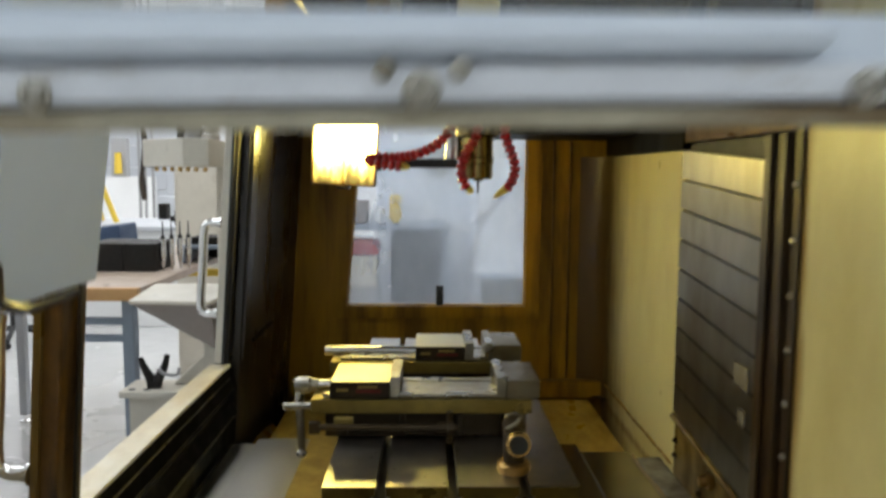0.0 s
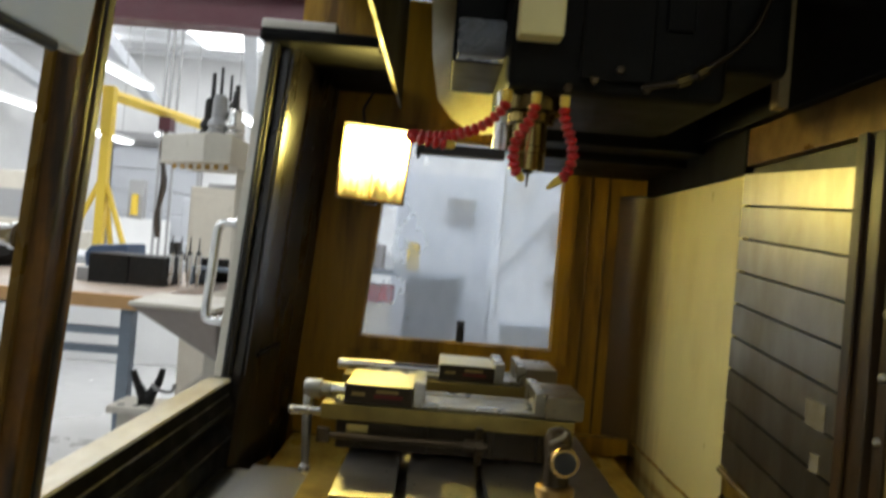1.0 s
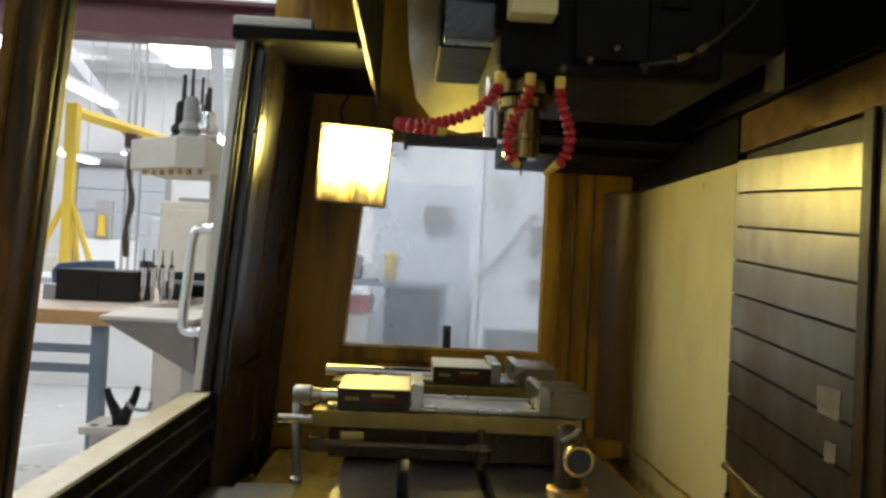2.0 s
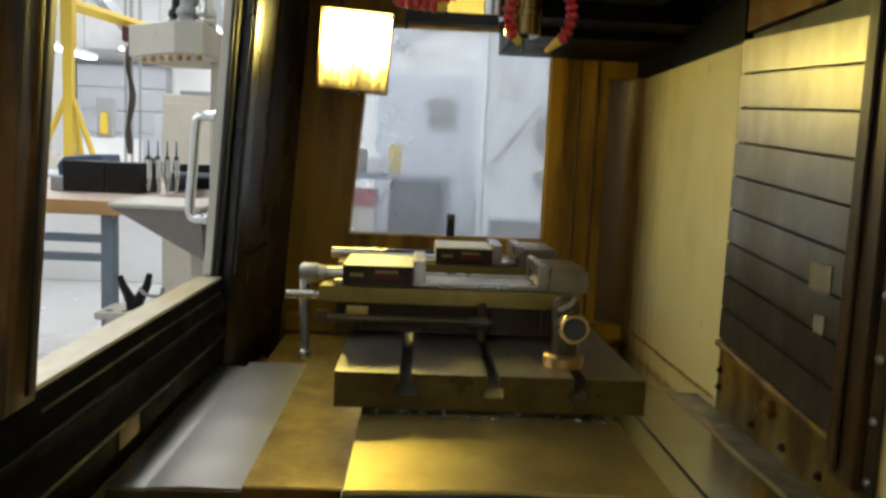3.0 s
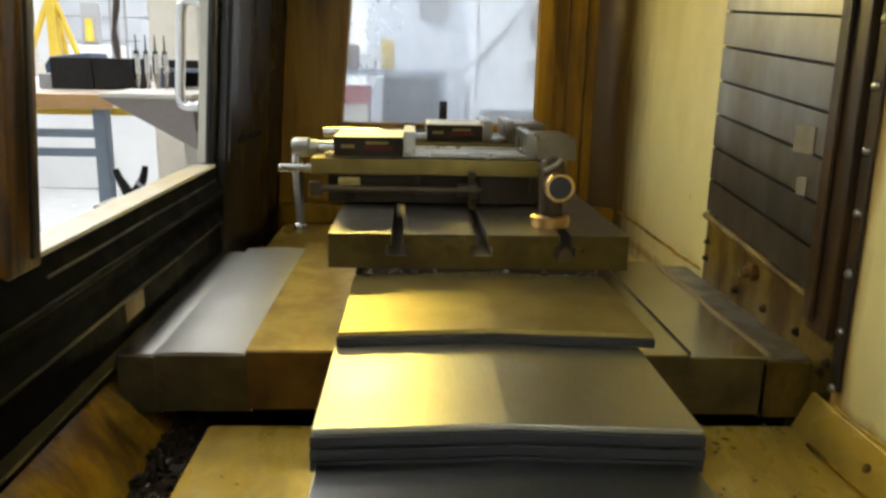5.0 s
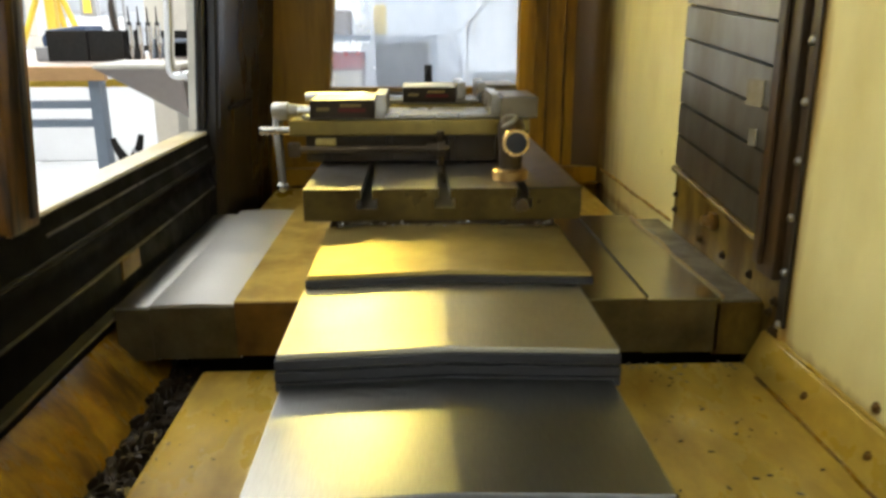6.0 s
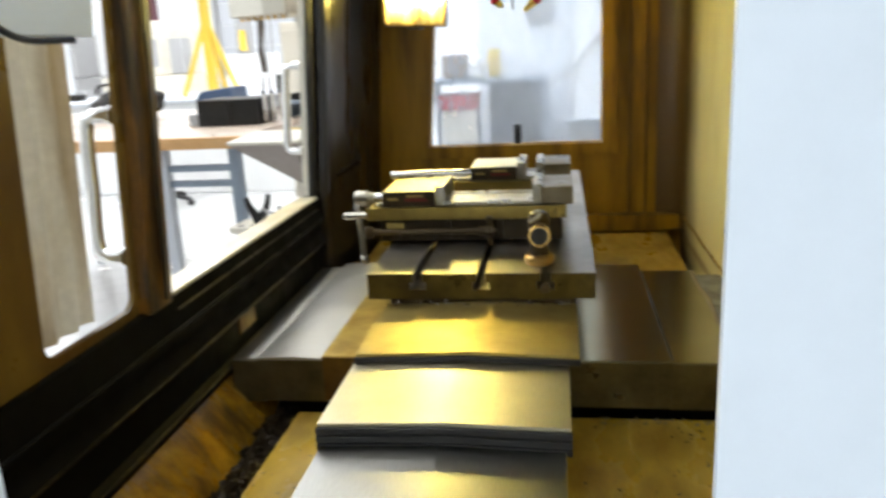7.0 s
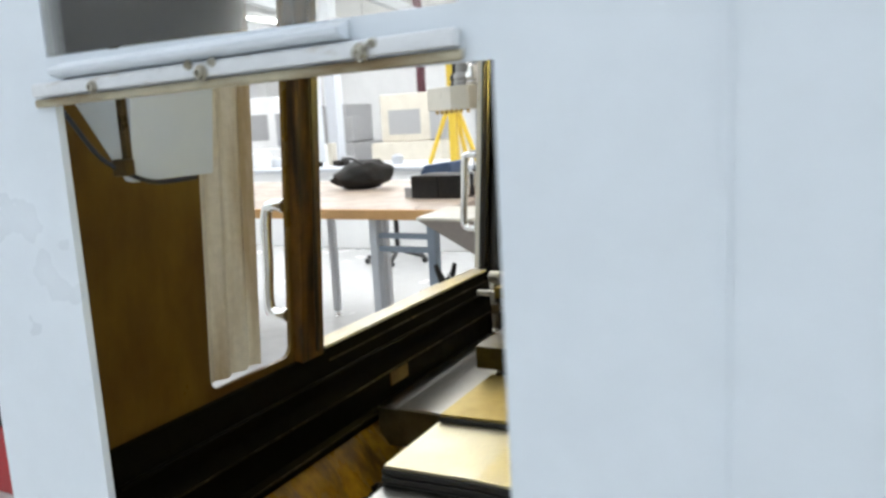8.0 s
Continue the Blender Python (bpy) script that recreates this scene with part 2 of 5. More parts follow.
# darker copy of the brushed steel: weaker reflections on the near sections, put into the colour
M_STEELNEAR = surf("dimmed_brushed_steel", (0.31, 0.305, 0.285), 0.31, 1.0, var=0.10, scale=60, stretch=(14, 0.8, 1.2), stain=(0.30, 0.28, 0.23), amount=0.5, stain_scale=4, edge=(0.40, 0.70), bump=0.05, rvar=0.03)
# oily steel of the right-hand sections, toned for the walls it mirrors
M_STEELDARK = surf("oily_steel_painted_reflection", (0.36, 0.33, 0.21), 0.21, 1.0, var=0.06, scale=40, stretch=(8, 1.2, 1.2), stain=(0.20, 0.17, 0.085), amount=0.5, stain_scale=4, edge=(0.38, 0.74), bump=0.02, rvar=0.015)
M_STEELMOTTLE = surf("mottled_grey_steel_cover", (0.36, 0.35, 0.31), 0.38, 0.9, var=0.15, scale=30, stain=(0.16, 0.15, 0.12), amount=0.7, stain_scale=16, edge=(0.4, 0.62), bump=0.03, rvar=0.06)
M_RUSTPLATE = surf("rust_streaked_olive_plate", (0.19, 0.125, 0.018), 0.42, 0.2, spec=0.25, var=0.2, scale=30, stain=(0.055, 0.025, 0.004), amount=0.85, stain_scale=11, stain_stretch=(1, 1, 0.4), edge=(0.4, 0.64))
# oily steel, darkened further to imitate ends that reflect little of the shop
M_ENDSTEEL = surf("oily_shaded_steel_end", (0.15, 0.125, 0.065), 0.40, 0.8, var=0.12, scale=25, stain=(0.05, 0.036, 0.012), amount=0.7, stain_scale=9, edge=(0.40, 0.68), spec=0.3)
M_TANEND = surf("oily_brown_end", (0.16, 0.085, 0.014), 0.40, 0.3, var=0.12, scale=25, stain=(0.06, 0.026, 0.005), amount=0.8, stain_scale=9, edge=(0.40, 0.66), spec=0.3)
M_STEELY = surf("ground_steel_cover", (0.50, 0.48, 0.43), 0.33, 1.0, var=0.07, scale=60, stretch=(14, 1.2, 1.2), stain=(0.48, 0.45, 0.38), amount=0.4, stain_scale=6, edge=(0.36, 0.76), bump=0.04, rvar=0.03, grain=(0, 1, 0), aniso=0.82)
M_OILSTEEL = surf("oil_filmed_steel", (0.43, 0.33, 0.11), 0.41, 0.9, var=0.08, scale=40, stain=(0.26, 0.18, 0.04), amount=0.6, stain_scale=6, edge=(0.40, 0.70), bump=0.04, rvar=0.03)
M_TANCOVER = surf("oil_yellowed_tan_cover", (0.42, 0.30, 0.075), 0.36, 0.45, var=0.10, scale=22, stain=(0.16, 0.085, 0.012), amount=0.75, stain_scale=9, edge=(0.42, 0.70), bump=0.04, rvar=0.08)
M_TABLE = surf("ground_iron_table", (0.46, 0.44, 0.40), 0.33, 1.0, var=0.10, scale=25, stain=(0.30, 0.27, 0.21), amount=0.6, stain_scale=6, stain_stretch=(1, 0.6, 1), edge=(0.38, 0.7), bump=0.04, rvar=0.08)
M_IRON = surf("dark_oily_iron", (0.075, 0.05, 0.022), 0.38, 0.6, var=0.2, scale=40, stain=(0.03, 0.02, 0.01), amount=0.6, stain_scale=10)
M_DARKIRON = surf("dark_iron_end", (0.085, 0.059, 0.012), 0.4, 0.6, var=0.2, scale=40, stain=(0.04, 0.023, 0.005), amount=0.7, stain_scale=9, spec=0.3)
M_VISEIRON = surf("oil_browned_iron", (0.25, 0.18, 0.042), 0.36, 0.7, var=0.1, scale=40, stain=(0.11, 0.075, 0.018), amount=0.65, stain_scale=8, edge=(0.38, 0.74))
M_BODYIRON = surf("black_oily_iron", (0.03, 0.02, 0.009), 0.42, 0.3, var=0.25, scale=40, stain=(0.012, 0.008, 0.004), amount=0.6, stain_scale=10, spec=0.25)
M_JAWIRON = surf("grey_brown_jaw_iron", (0.20, 0.165, 0.105), 0.36, 0.8, var=0.12, scale=40, stain=(0.10, 0.075, 0.035), amount=0.6, stain_scale=10)
M_SILL = surf("worn_tan_sill", (0.70, 0.66, 0.53), 0.3, 0.1, var=0.08, scale=30, stain=(0.42, 0.30, 0.12), amount=0.5, stain_scale=6, stain_stretch=(1, 0.4, 1))
M_LIP = surf("grimy_cream_lip", (0.42, 0.38, 0.27), 0.5, var=0.15, scale=40, stain=(0.17, 0.10, 0.03), amount=0.8, stain_scale=12, edge=(0.45, 0.65), stain_stretch=(0.6, 1, 2))
M_TROUGH = surf("rusty_amber_trough", (0.36, 0.19, 0.013), 0.28, var=0.3, scale=30, stain=(0.07, 0.028, 0.004), amount=0.92, stain_scale=8, stain_stretch=(0.6, 1.6, 0.6), edge=(0.42, 0.62), coat=0.35)
M_TAUPE = surf("taupe_sheet_metal", (0.26, 0.22, 0.20), 0.5, var=0.05)
M_PALELEG = surf("pale_grey_leg", (0.5, 0.52, 0.55), 0.5, var=0.04)
M_BRIGHT = surf("bright_machined_steel", (0.62, 0.61, 0.60), 0.22, 1.0, var=0.05, scale=80, bump=0.02, stain=(0.45, 0.40, 0.3), amount=0.3)
M_CHROME = surf("chrome", (0.75, 0.74, 0.72), 0.1, 1.0, var=0.02, bump=0.0, rvar=0.03)
M_BRASS = surf("brass", (0.55, 0.36, 0.13), 0.3, 1.0, var=0.12, stain=(0.3, 0.17, 0.05), amount=0.6)
# gold tone and dark vertical streaks imitate the lamp reflected in shiny steel
M_NOSE = surf("lamp_gilded_steel", (0.34, 0.25, 0.09), 0.2, 1.0, var=0.15, scale=30, stretch=(4, 4, 0.3), stain=(0.06, 0.04, 0.015), amount=0.9, stain_scale=14, stain_stretch=(3, 3, 0.3), edge=(0.42, 0.6))
M_SLAT = surf("oily_steel_slat", (0.37, 0.355, 0.31), 0.38, 1.0, var=0.07, scale=14, stretch=(1, 1.5, 0.8), stain=(0.20, 0.165, 0.10), amount=0.6, stain_scale=4.5, stain_stretch=(1, 1.6, 0.6), edge=(0.42, 0.68), bump=0.04, rvar=0.05, pieces=0.1, grain=(0, 1, 0), aniso=0.55)
M_RED = surf("red_hose_plastic", (0.52, 0.012, 0.010), 0.25, var=0.12, stain=(0.28, 0.008, 0.006), amount=0.5)
M_YELLOWTIP = surf("yellow_plastic", (0.72, 0.50, 0.06), 0.4, var=0.1)
M_YELLOW = surf("yellow_crane_paint", (0.72, 0.50, 0.05), 0.45, var=0.06)
M_FARWHITE = surf("bright_white_enamel", (0.84, 0.88, 0.94), 0.45, var=0.02, scale=10)
M_DULL = surf("dull_tool_steel", (0.36, 0.34, 0.29), 0.34, 1.0, var=0.1, scale=50, stain=(0.2, 0.16, 0.09), amount=0.5, stain_scale=12)
M_WOOD = surf("maple_bench_edge", (0.55, 0.31, 0.12), 0.5, var=0.15, scale=20, stretch=(1, 12, 12), stain=(0.4, 0.2, 0.07), amount=0.5)
M_BENCHTOP = surf("worn_bench_top", (0.45, 0.36, 0.28), 0.4, var=0.1, stain=(0.3, 0.24, 0.2), amount=0.5)
M_BLUEGREY = surf("blue_grey_steel_paint", (0.20, 0.24, 0.29), 0.5, var=0.06)
M_SLATE = surf("oily_slate_paint", (0.075, 0.082, 0.095), 0.28, var=0.2, scale=25, stain=(0.025, 0.020, 0.012), amount=0.8, stain_scale=12, edge=(0.42, 0.62))
M_GREY = surf("grey_paint", (0.33, 0.33, 0.33), 0.5, var=0.06)
M_FLOOR = surf("pale_sealed_concrete", (0.58, 0.58, 0.57), 0.22, var=0.05, scale=8, stain=(0.48, 0.48, 0.47), amount=0.6, stain_scale=0.8, bump=0.02)
M_SHOPWALL = surf("white_shop_wall", (0.76, 0.76, 0.75), 0.7, var=0.03, scale=3, stain=(0.66, 0.66, 0.66), amount=0.5, stain_scale=0.7)
M_CEIL = surf("white_deck_ceiling", (0.80, 0.81, 0.82), 0.7, var=0.04, scale=2)
M_MAROON = surf("maroon_beam_paint", (0.085, 0.022, 0.03), 0.5, var=0.08)
M_CABLE = surf("dark_blue_cable", (0.012, 0.018, 0.035), 0.5)
M_BLUE = surf("navy_bin", (0.03, 0.06, 0.12), 0.5, var=0.1)
M_REDPAINT = surf("red_paint", (0.35, 0.015, 0.02), 0.45, var=0.1)
M_LABELRED = surf("red_print", (0.10, 0.013, 0.009), 0.6, spec=0.2)
M_LABELGOLD = surf("gold_print", (0.22, 0.15, 0.03), 0.5)
M_TAPE = surf("pale_tape", (0.24, 0.21, 0.145), 0.5, var=0.1, stain=(0.15, 0.115, 0.055), amount=0.6, stain_scale=30)
M_TAG = surf("tan_tag_plate", (0.30, 0.22, 0.09), 0.5, var=0.1)
M_PLASTICSHEET = surf("pale_ribbed_plastic", (0.62, 0.58, 0.49), 0.45, var=0.08, stain=(0.32, 0.22, 0.09), amount=0.65, stain_scale=4, stain_stretch=(4, 4, 0.3))
M_WORKLIGHT = glow("work_light_lens", (1.0, 0.72, 0.24), WORK_LIGHT)
def dirty_lens(m):
    """Baked-on oil streaks on the lower part of the lens let less light through."""
    n, l = m.node_tree.nodes, m.node_tree.links
    tc, sp, nz, mp = n.new("ShaderNodeTexCoord"), n.new("ShaderNodeSeparateXYZ"), n.new("ShaderNodeTexNoise"), n.new("ShaderNodeMapping")
    l.new(tc.outputs["Object"], sp.inputs[0])
    mp.inputs["Scale"].default_value = (60, 1, 12)
    l.new(tc.outputs["Object"], mp.inputs[0])
    l.new(mp.outputs[0], nz.inputs["Vector"])
    nz.inputs["Scale"].default_value, nz.inputs["Detail"].default_value = 1.0, 4
    a = n.new("ShaderNodeMath"); a.operation = "MULTIPLY_ADD"
    l.new(nz.outputs["Fac"], a.inputs[0]); a.inputs[1].default_value = 0.10
    l.new(sp.outputs[2], a.inputs[2])
    r = n.new("ShaderNodeMapRange")
    r.inputs[1].default_value, r.inputs[2].default_value, r.inputs[3].default_value, r.inputs[4].default_value = 1.455, 1.60, 0.18, 1.0
    l.new(a.outputs[0], r.inputs[0])
    q = n.new("ShaderNodeMath"); q.operation = "POWER"; q.inputs[1].default_value = 4.0
    l.new(r.outputs[0], q.inputs[0])
    p = n["Principled BSDF"]
    g = n.new("ShaderNodeMath"); g.operation = "MULTIPLY"; g.inputs[1].default_value = WORK_LIGHT
    l.new(q.outputs[0], g.inputs[0]); l.new(g.outputs[0], p.inputs["Emission Strength"])
    c = n.new("ShaderNodeMix"); c.data_type = "RGBA"
    c.inputs[6].default_value, c.inputs[7].default_value = (1.0, 0.62, 0.06, 1), (1.0, 0.83, 0.22, 1)
    l.new(r.outputs[0], c.inputs[0]); l.new(c.outputs[2], p.inputs["Emission Color"])
dirty_lens(M_WORKLIGHT)
M_SHOPLIGHT_FAR = glow("shop_light_panel_far", (0.96, 0.98, 1.0), SHOP_LIGHT_FAR)
M_SHOPLIGHT = glow("shop_light_panel", (0.86, 0.94, 1.0), SHOP_LIGHT)


def hazy_glass(name, haze, tint):
    """A thin pane: clear sheet with its own gloss, under a smeared film that catches light."""
    m = bpy.data.materials.new(name)
    m.use_nodes = True
    n, l = m.node_tree.nodes, m.node_tree.links
    n.remove(n["Principled BSDF"])
    def mix(fac, a, b):
        x = n.new("ShaderNodeMixShader")
        if isinstance(fac, float):
            x.inputs[0].default_value = fac
        else:
            l.new(fac, x.inputs[0])
        l.new(a.outputs[0], x.inputs[1]); l.new(b.outputs[0], x.inputs[2])
        return x
    clear, gloss, d, tr = n.new("ShaderNodeBsdfTransparent"), n.new("ShaderNodeBsdfGlossy"), n.new("ShaderNodeBsdfDiffuse"), n.new("ShaderNodeBsdfTranslucent")
    clear.inputs["Color"].default_value = (*tint, 1)
    gloss.inputs["Roughness"].default_value = 0.08
    d.inputs[0].default_value = (0.70, 0.76, 0.85, 1)
    tr.inputs[0].default_value = (0.70, 0.77, 0.88, 1)
    fr = n.new("ShaderNodeFresnel")
    fr.inputs[0].default_value = 1.5
    tc = n.new("ShaderNodeTexCoord")
    def smear(sc, st, lo, hi):
        mp, t, r = n.new("ShaderNodeMapping"), n.new("ShaderNodeTexNoise"), n.new("ShaderNodeMapRange")
        mp.inputs["Scale"].default_value = st
        t.inputs["Scale"].default_value, t.inputs["Detail"].default_value = sc, 4
        r.inputs[1].default_value, r.inputs[2].default_value, r.inputs[3].default_value, r.inputs[4].default_value = 0.3, 0.7, lo, hi
        l.new(tc.outputs["Object"], mp.inputs[0]); l.new(mp.outputs[0], t.inputs["Vector"]); l.new(t.outputs["Fac"], r.inputs[0])
        return r.outputs[0]
    s1, s2 = smear(1.6, (1, 1, 1), 0.85, 1.15), smear(18.0, (1, 1, 0.5), haze * 0.95, haze * 1.05)
    k = n.new("ShaderNodeMath"); k.operation = "MULTIPLY"
    l.new(s1, k.inputs[0]); l.new(s2, k.inputs[1])
    out = mix(fr.outputs[0], mix(k.outputs[0], clear, mix(0.75, d, tr)), gloss)
    l.new(out.outputs[0], n["Material Output"].inputs[0])
    return m


M_HAZE = hazy_glass("hazy_window_glass", 0.31, (0.93, 0.96, 1.0))
M_CLEAR = hazy_glass("smeared_clear_glass", 0.06, (0.98, 0.98, 0.96))

# ---- the shop ----
FLOOR = 0.08
bm = B(); box(bm, -14, 7, -7, 17, FLOOR - 0.1, FLOOR)
thing("floor", "pale sealed concrete shop floor", "floor", kind="structure", bm=bm, material=M_FLOOR)
for nm, b in (("wall_north", (-14, 7, 17, 17.2, FLOOR, 5.0)), ("wall_south", (-14, 7, -7.2, -7, FLOOR, 5.0)), ("wall_west", (-14.2, -14, -7, 17, FLOOR, 5.0)), ("wall_east", (7, 7.2, -7, 17, FLOOR, 5.0))):
    bm = B(); box(bm, *b)
    thing(nm, "white painted shop wall", "wall", kind="structure", bm=bm, material=M_SHOPWALL)
bm = B(); box(bm, -14, 7, -7, 17, 5.0, 5.2)
for k in range(24):
    box(bm, -14, 7, -6.6 + k, -6.45 + k, 4.9, 5.0)
thing("ceiling", "white metal deck shop ceiling", "ceiling", kind="structure", bm=bm, material=M_CEIL)
for y in (6.0,):
    bm = B()
    prism(bm, [(-0.12, 0), (0.12, 0), (0.12, 0.03), (0.02, 0.03), (0.02, 0.27), (0.12, 0.27), (0.12, 0.3), (-0.12, 0.3), (-0.12, 0.27), (-0.02, 0.27), (-0.02, 0.03), (-0.12, 0.03)], "x", -14, 7)
    thing("roof_beam", "maroon painted steel roof beam", "beam", "roof beams", "structure", bm, M_MAROON, (0, y, 2.82 + 0.09 * (y - 6)))
lamp_bm = B(); box(lamp_bm, -0.5, 0.5, -1.3, 1.3, -0.03, 0.03, 0.01)
lamp_mesh = mesh_of("light_panel", lamp_bm, M_SHOPLIGHT)
lamp_mesh_far = lamp_mesh.copy()
lamp_mesh_far.materials[0] = M_SHOPLIGHT_FAR
for x in (-10.5, -7.5, -4.5, -1.5, 2.0, 5.0):
    for y in (-5, -1, 3.0, 7.2, 10.2, 14.0):
        ob = new("ceiling_light", lamp_mesh if y < 2 else lamp_mesh_far)
        ob.location = (x, y, 4.871)
        tagged(ob, "bright white shop ceiling light panel", "ceiling light", "shop ceiling lights")

# ---- machine enclosure (setting) ----
FRONT, BACK, FAR, NEAR = -0.645, 0.63, 2.785, 0.24
# near side wall with the opening that the camera looks through
bm = B()
wall_holes(bm, "y", NEAR, NEAR + 0.01, -0.5, 1.0, FLOOR, 2.1, [(-0.297, 0.265, 0.42, 1.475), (-0.302, 0.235, 1.524, 1.95)])
wall_near = thing("wall_near", "white enamelled sheet metal machine side panel", "machine panel", kind="structure", bm=bm, material=M_WHITE)
bm = B(); prism(bm, [(-0.5, NEAR), (-0.5, NEAR + 0.03), (-0.68, NEAR + 0.16), (-0.71, NEAR + 0.14)], "z", FLOOR, 2.1)
thing("wall_corner", "white enamelled chamfered machine corner panel", "machine panel", kind="structure", bm=bm, material=M_WHITE)

# far side wall with a window whose door-side edge leans
WX0, WX1, WZ0, WZ1 = -0.347, 0.322, 0.952, 1.655


def wx(z):
    return WX0 + 0.085 * (z - WZ0)


def far_frame(bm, x0, x1, z0, z1, g, y0, y1):
    """A ring round the window: from its edge grown by g outwards to the given rectangle."""
    inner = [(wx(WZ0) - g, WZ0 - g), (WX1 + g, WZ0 - g), (WX1 + g, WZ1 + g), (wx(WZ1) - g, WZ1 + g)]
    outer = [(x0, z0), (x1, z0), (x1, z1), (x0 + 0.06, z1)]
    V = {}
    for y in (y0, y1):
        V[y] = ([bm.verts.new((x, y, z)) for x, z in inner], [bm.verts.new((x, y, z)) for x, z in outer])
        for k in range(4):
            i, o = V[y]
            bm.faces.new((i[k], i[(k + 1) % 4], o[(k + 1) % 4], o[k]))
    for w in (0, 1):
        for k in range(4):
            a, b = V[y0][w], V[y1][w]
            bm.faces.new((a[k], a[(k + 1) % 4], b[(k + 1) % 4], b[k]))
    bmesh.ops.recalc_face_normals(bm, faces=bm.faces[:])


bm = B(); far_frame(bm, -0.70, 0.72, 0.25, 2.15, 0.0, FAR, FAR + 0.03)
wall_far = thing("wall_far", "amber oil-stained enamel machine side wall", "machine wall", kind="structure", bm=bm, material=M_AMBER)
window_1 = thing("window_1", "hazy coolant-smeared window in a stained amber frame", "window", kind="structure")
bm = B(); far_frame(bm, wx(0.895) - 0.06, WX1 + 0.06, WZ0 - 0.05, WZ1 + 0.05, 0.004, FAR - 0.022, FAR - 0.003)
part("window_frame", bm, M_AMBER, window_1)
bm = B()
vs = [bm.verts.new(p) for p in ((wx(WZ0) - 0.02, FAR + 0.012, WZ0 - 0.02), (WX1 + 0.02, FAR + 0.012, WZ0 - 0.02), (WX1 + 0.02, FAR + 0.012, WZ1 + 0.02), (wx(WZ1) - 0.02, FAR + 0.012, WZ1 + 0.02))]
bm.faces.new(vs)
pane = part("pane", bm, M_HAZE, window_1)
pane.visible_shadow = False
bm = B(); box(bm, -0.012, 0.016, FAR - 0.05, FAR - 0.022, 0.955, 1.03, 0.004); box(bm, -0.006, 0.01, FAR - 0.06, FAR - 0.045, 1.0, 1.02, 0.003)
thing("window_latch", "small black window latch at the sill", "latch", bm=bm, material=M_BLACK)
# panel joints on the far wall
for x in (0.43, 0.492):
    bm = B(); box(bm, x - 0.004, x + 0.004, FAR - 0.007, FAR - 0.001, 0.5, 1.8, 0.002)
    thing("trim", "stained vertical panel seam strip", "trim", kind="structure", bm=bm, material=M_TANEND)
bm = B(); box(bm, -0.56, 0.63, FAR - 0.05, FAR - 0.001, 0.60, 0.665, 0.006)
thing("wall_ledge", "oil-stained ledge along the wall foot", "ledge", kind="structure", bm=bm, material=M_AMBER)
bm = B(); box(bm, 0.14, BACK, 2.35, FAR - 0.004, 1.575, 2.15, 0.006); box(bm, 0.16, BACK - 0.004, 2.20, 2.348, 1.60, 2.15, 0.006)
thing("wall_header", "dark oily upper cable trough, shadow in its colour", "machine wall", kind="structure", bm=bm, material=M_DARK)

# rounded corner between the far and the back wall
CR = 0.10
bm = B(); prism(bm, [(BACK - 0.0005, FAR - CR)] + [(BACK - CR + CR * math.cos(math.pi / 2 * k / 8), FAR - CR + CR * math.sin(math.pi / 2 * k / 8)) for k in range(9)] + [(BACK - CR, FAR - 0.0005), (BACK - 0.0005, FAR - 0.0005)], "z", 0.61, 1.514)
thing("wall_corner_far", "oil-stained rounded inner corner panel with painted-in shade", "machine wall", kind="structure", bm=bm, material=M_CREAM)

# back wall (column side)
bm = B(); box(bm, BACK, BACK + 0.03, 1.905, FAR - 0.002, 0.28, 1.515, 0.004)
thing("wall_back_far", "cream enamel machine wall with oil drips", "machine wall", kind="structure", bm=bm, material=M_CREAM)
bm = B(); box(bm, BACK, BACK + 0.03, NEAR + 0.032, 1.286, 0.28, 2.1)
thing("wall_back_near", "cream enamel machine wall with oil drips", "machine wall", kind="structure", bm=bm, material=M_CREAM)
bm = B(); box(bm, BACK - 0.002, BACK + 0.03, 1.288, 1.903, 0.28, 0.80)
thing("wall_back_lower", "rusty olive plate under the slatted way cover", "machine wall", kind="structure", bm=bm, material=M_RUSTPLATE)
bm = B(); box(bm, BACK + 0.06, BACK + 0.1, 1.25, FAR, 0.45, 2.1)
thing("wall_back_inner", "dark oily column face", "machine wall", kind="structure", bm=bm, material=M_DARK)
bm = B(); box(bm, BACK - 0.004, BACK + 0.03, 1.288, 1.903, 1.535, 1.625, 0.003)
thing("wall_back_band", "brown stained band above the slats", "machine wall", kind="structure", bm=bm, material=M_TANEND)
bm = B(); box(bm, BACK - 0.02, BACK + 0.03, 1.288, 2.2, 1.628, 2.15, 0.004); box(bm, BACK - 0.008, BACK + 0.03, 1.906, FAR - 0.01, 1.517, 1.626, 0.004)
thing("wall_back_upper", "dark oily upper column shroud, shadow in its colour", "machine wall", kind="structure", bm=bm, material=M_DARK)
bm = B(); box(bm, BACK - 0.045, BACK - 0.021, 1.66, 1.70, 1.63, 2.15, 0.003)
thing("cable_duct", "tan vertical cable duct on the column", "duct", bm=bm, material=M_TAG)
# roof extended beyond the known panel to keep shop light out of the interior
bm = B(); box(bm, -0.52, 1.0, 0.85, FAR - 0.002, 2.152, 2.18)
thing("enclosure_roof", "dark enclosure roof panel, sized to block shop light", "roof", kind="structure", bm=bm, material=M_DARK)
bm = B(); box(bm, -0.268, -0.262, 0.85, 2.66, 1.745, 2.15)
skirt = thing("roof_skirt", "dark sheet metal skirt under the roof edge", "skirt", kind="structure", bm=bm, material=M_DARK)
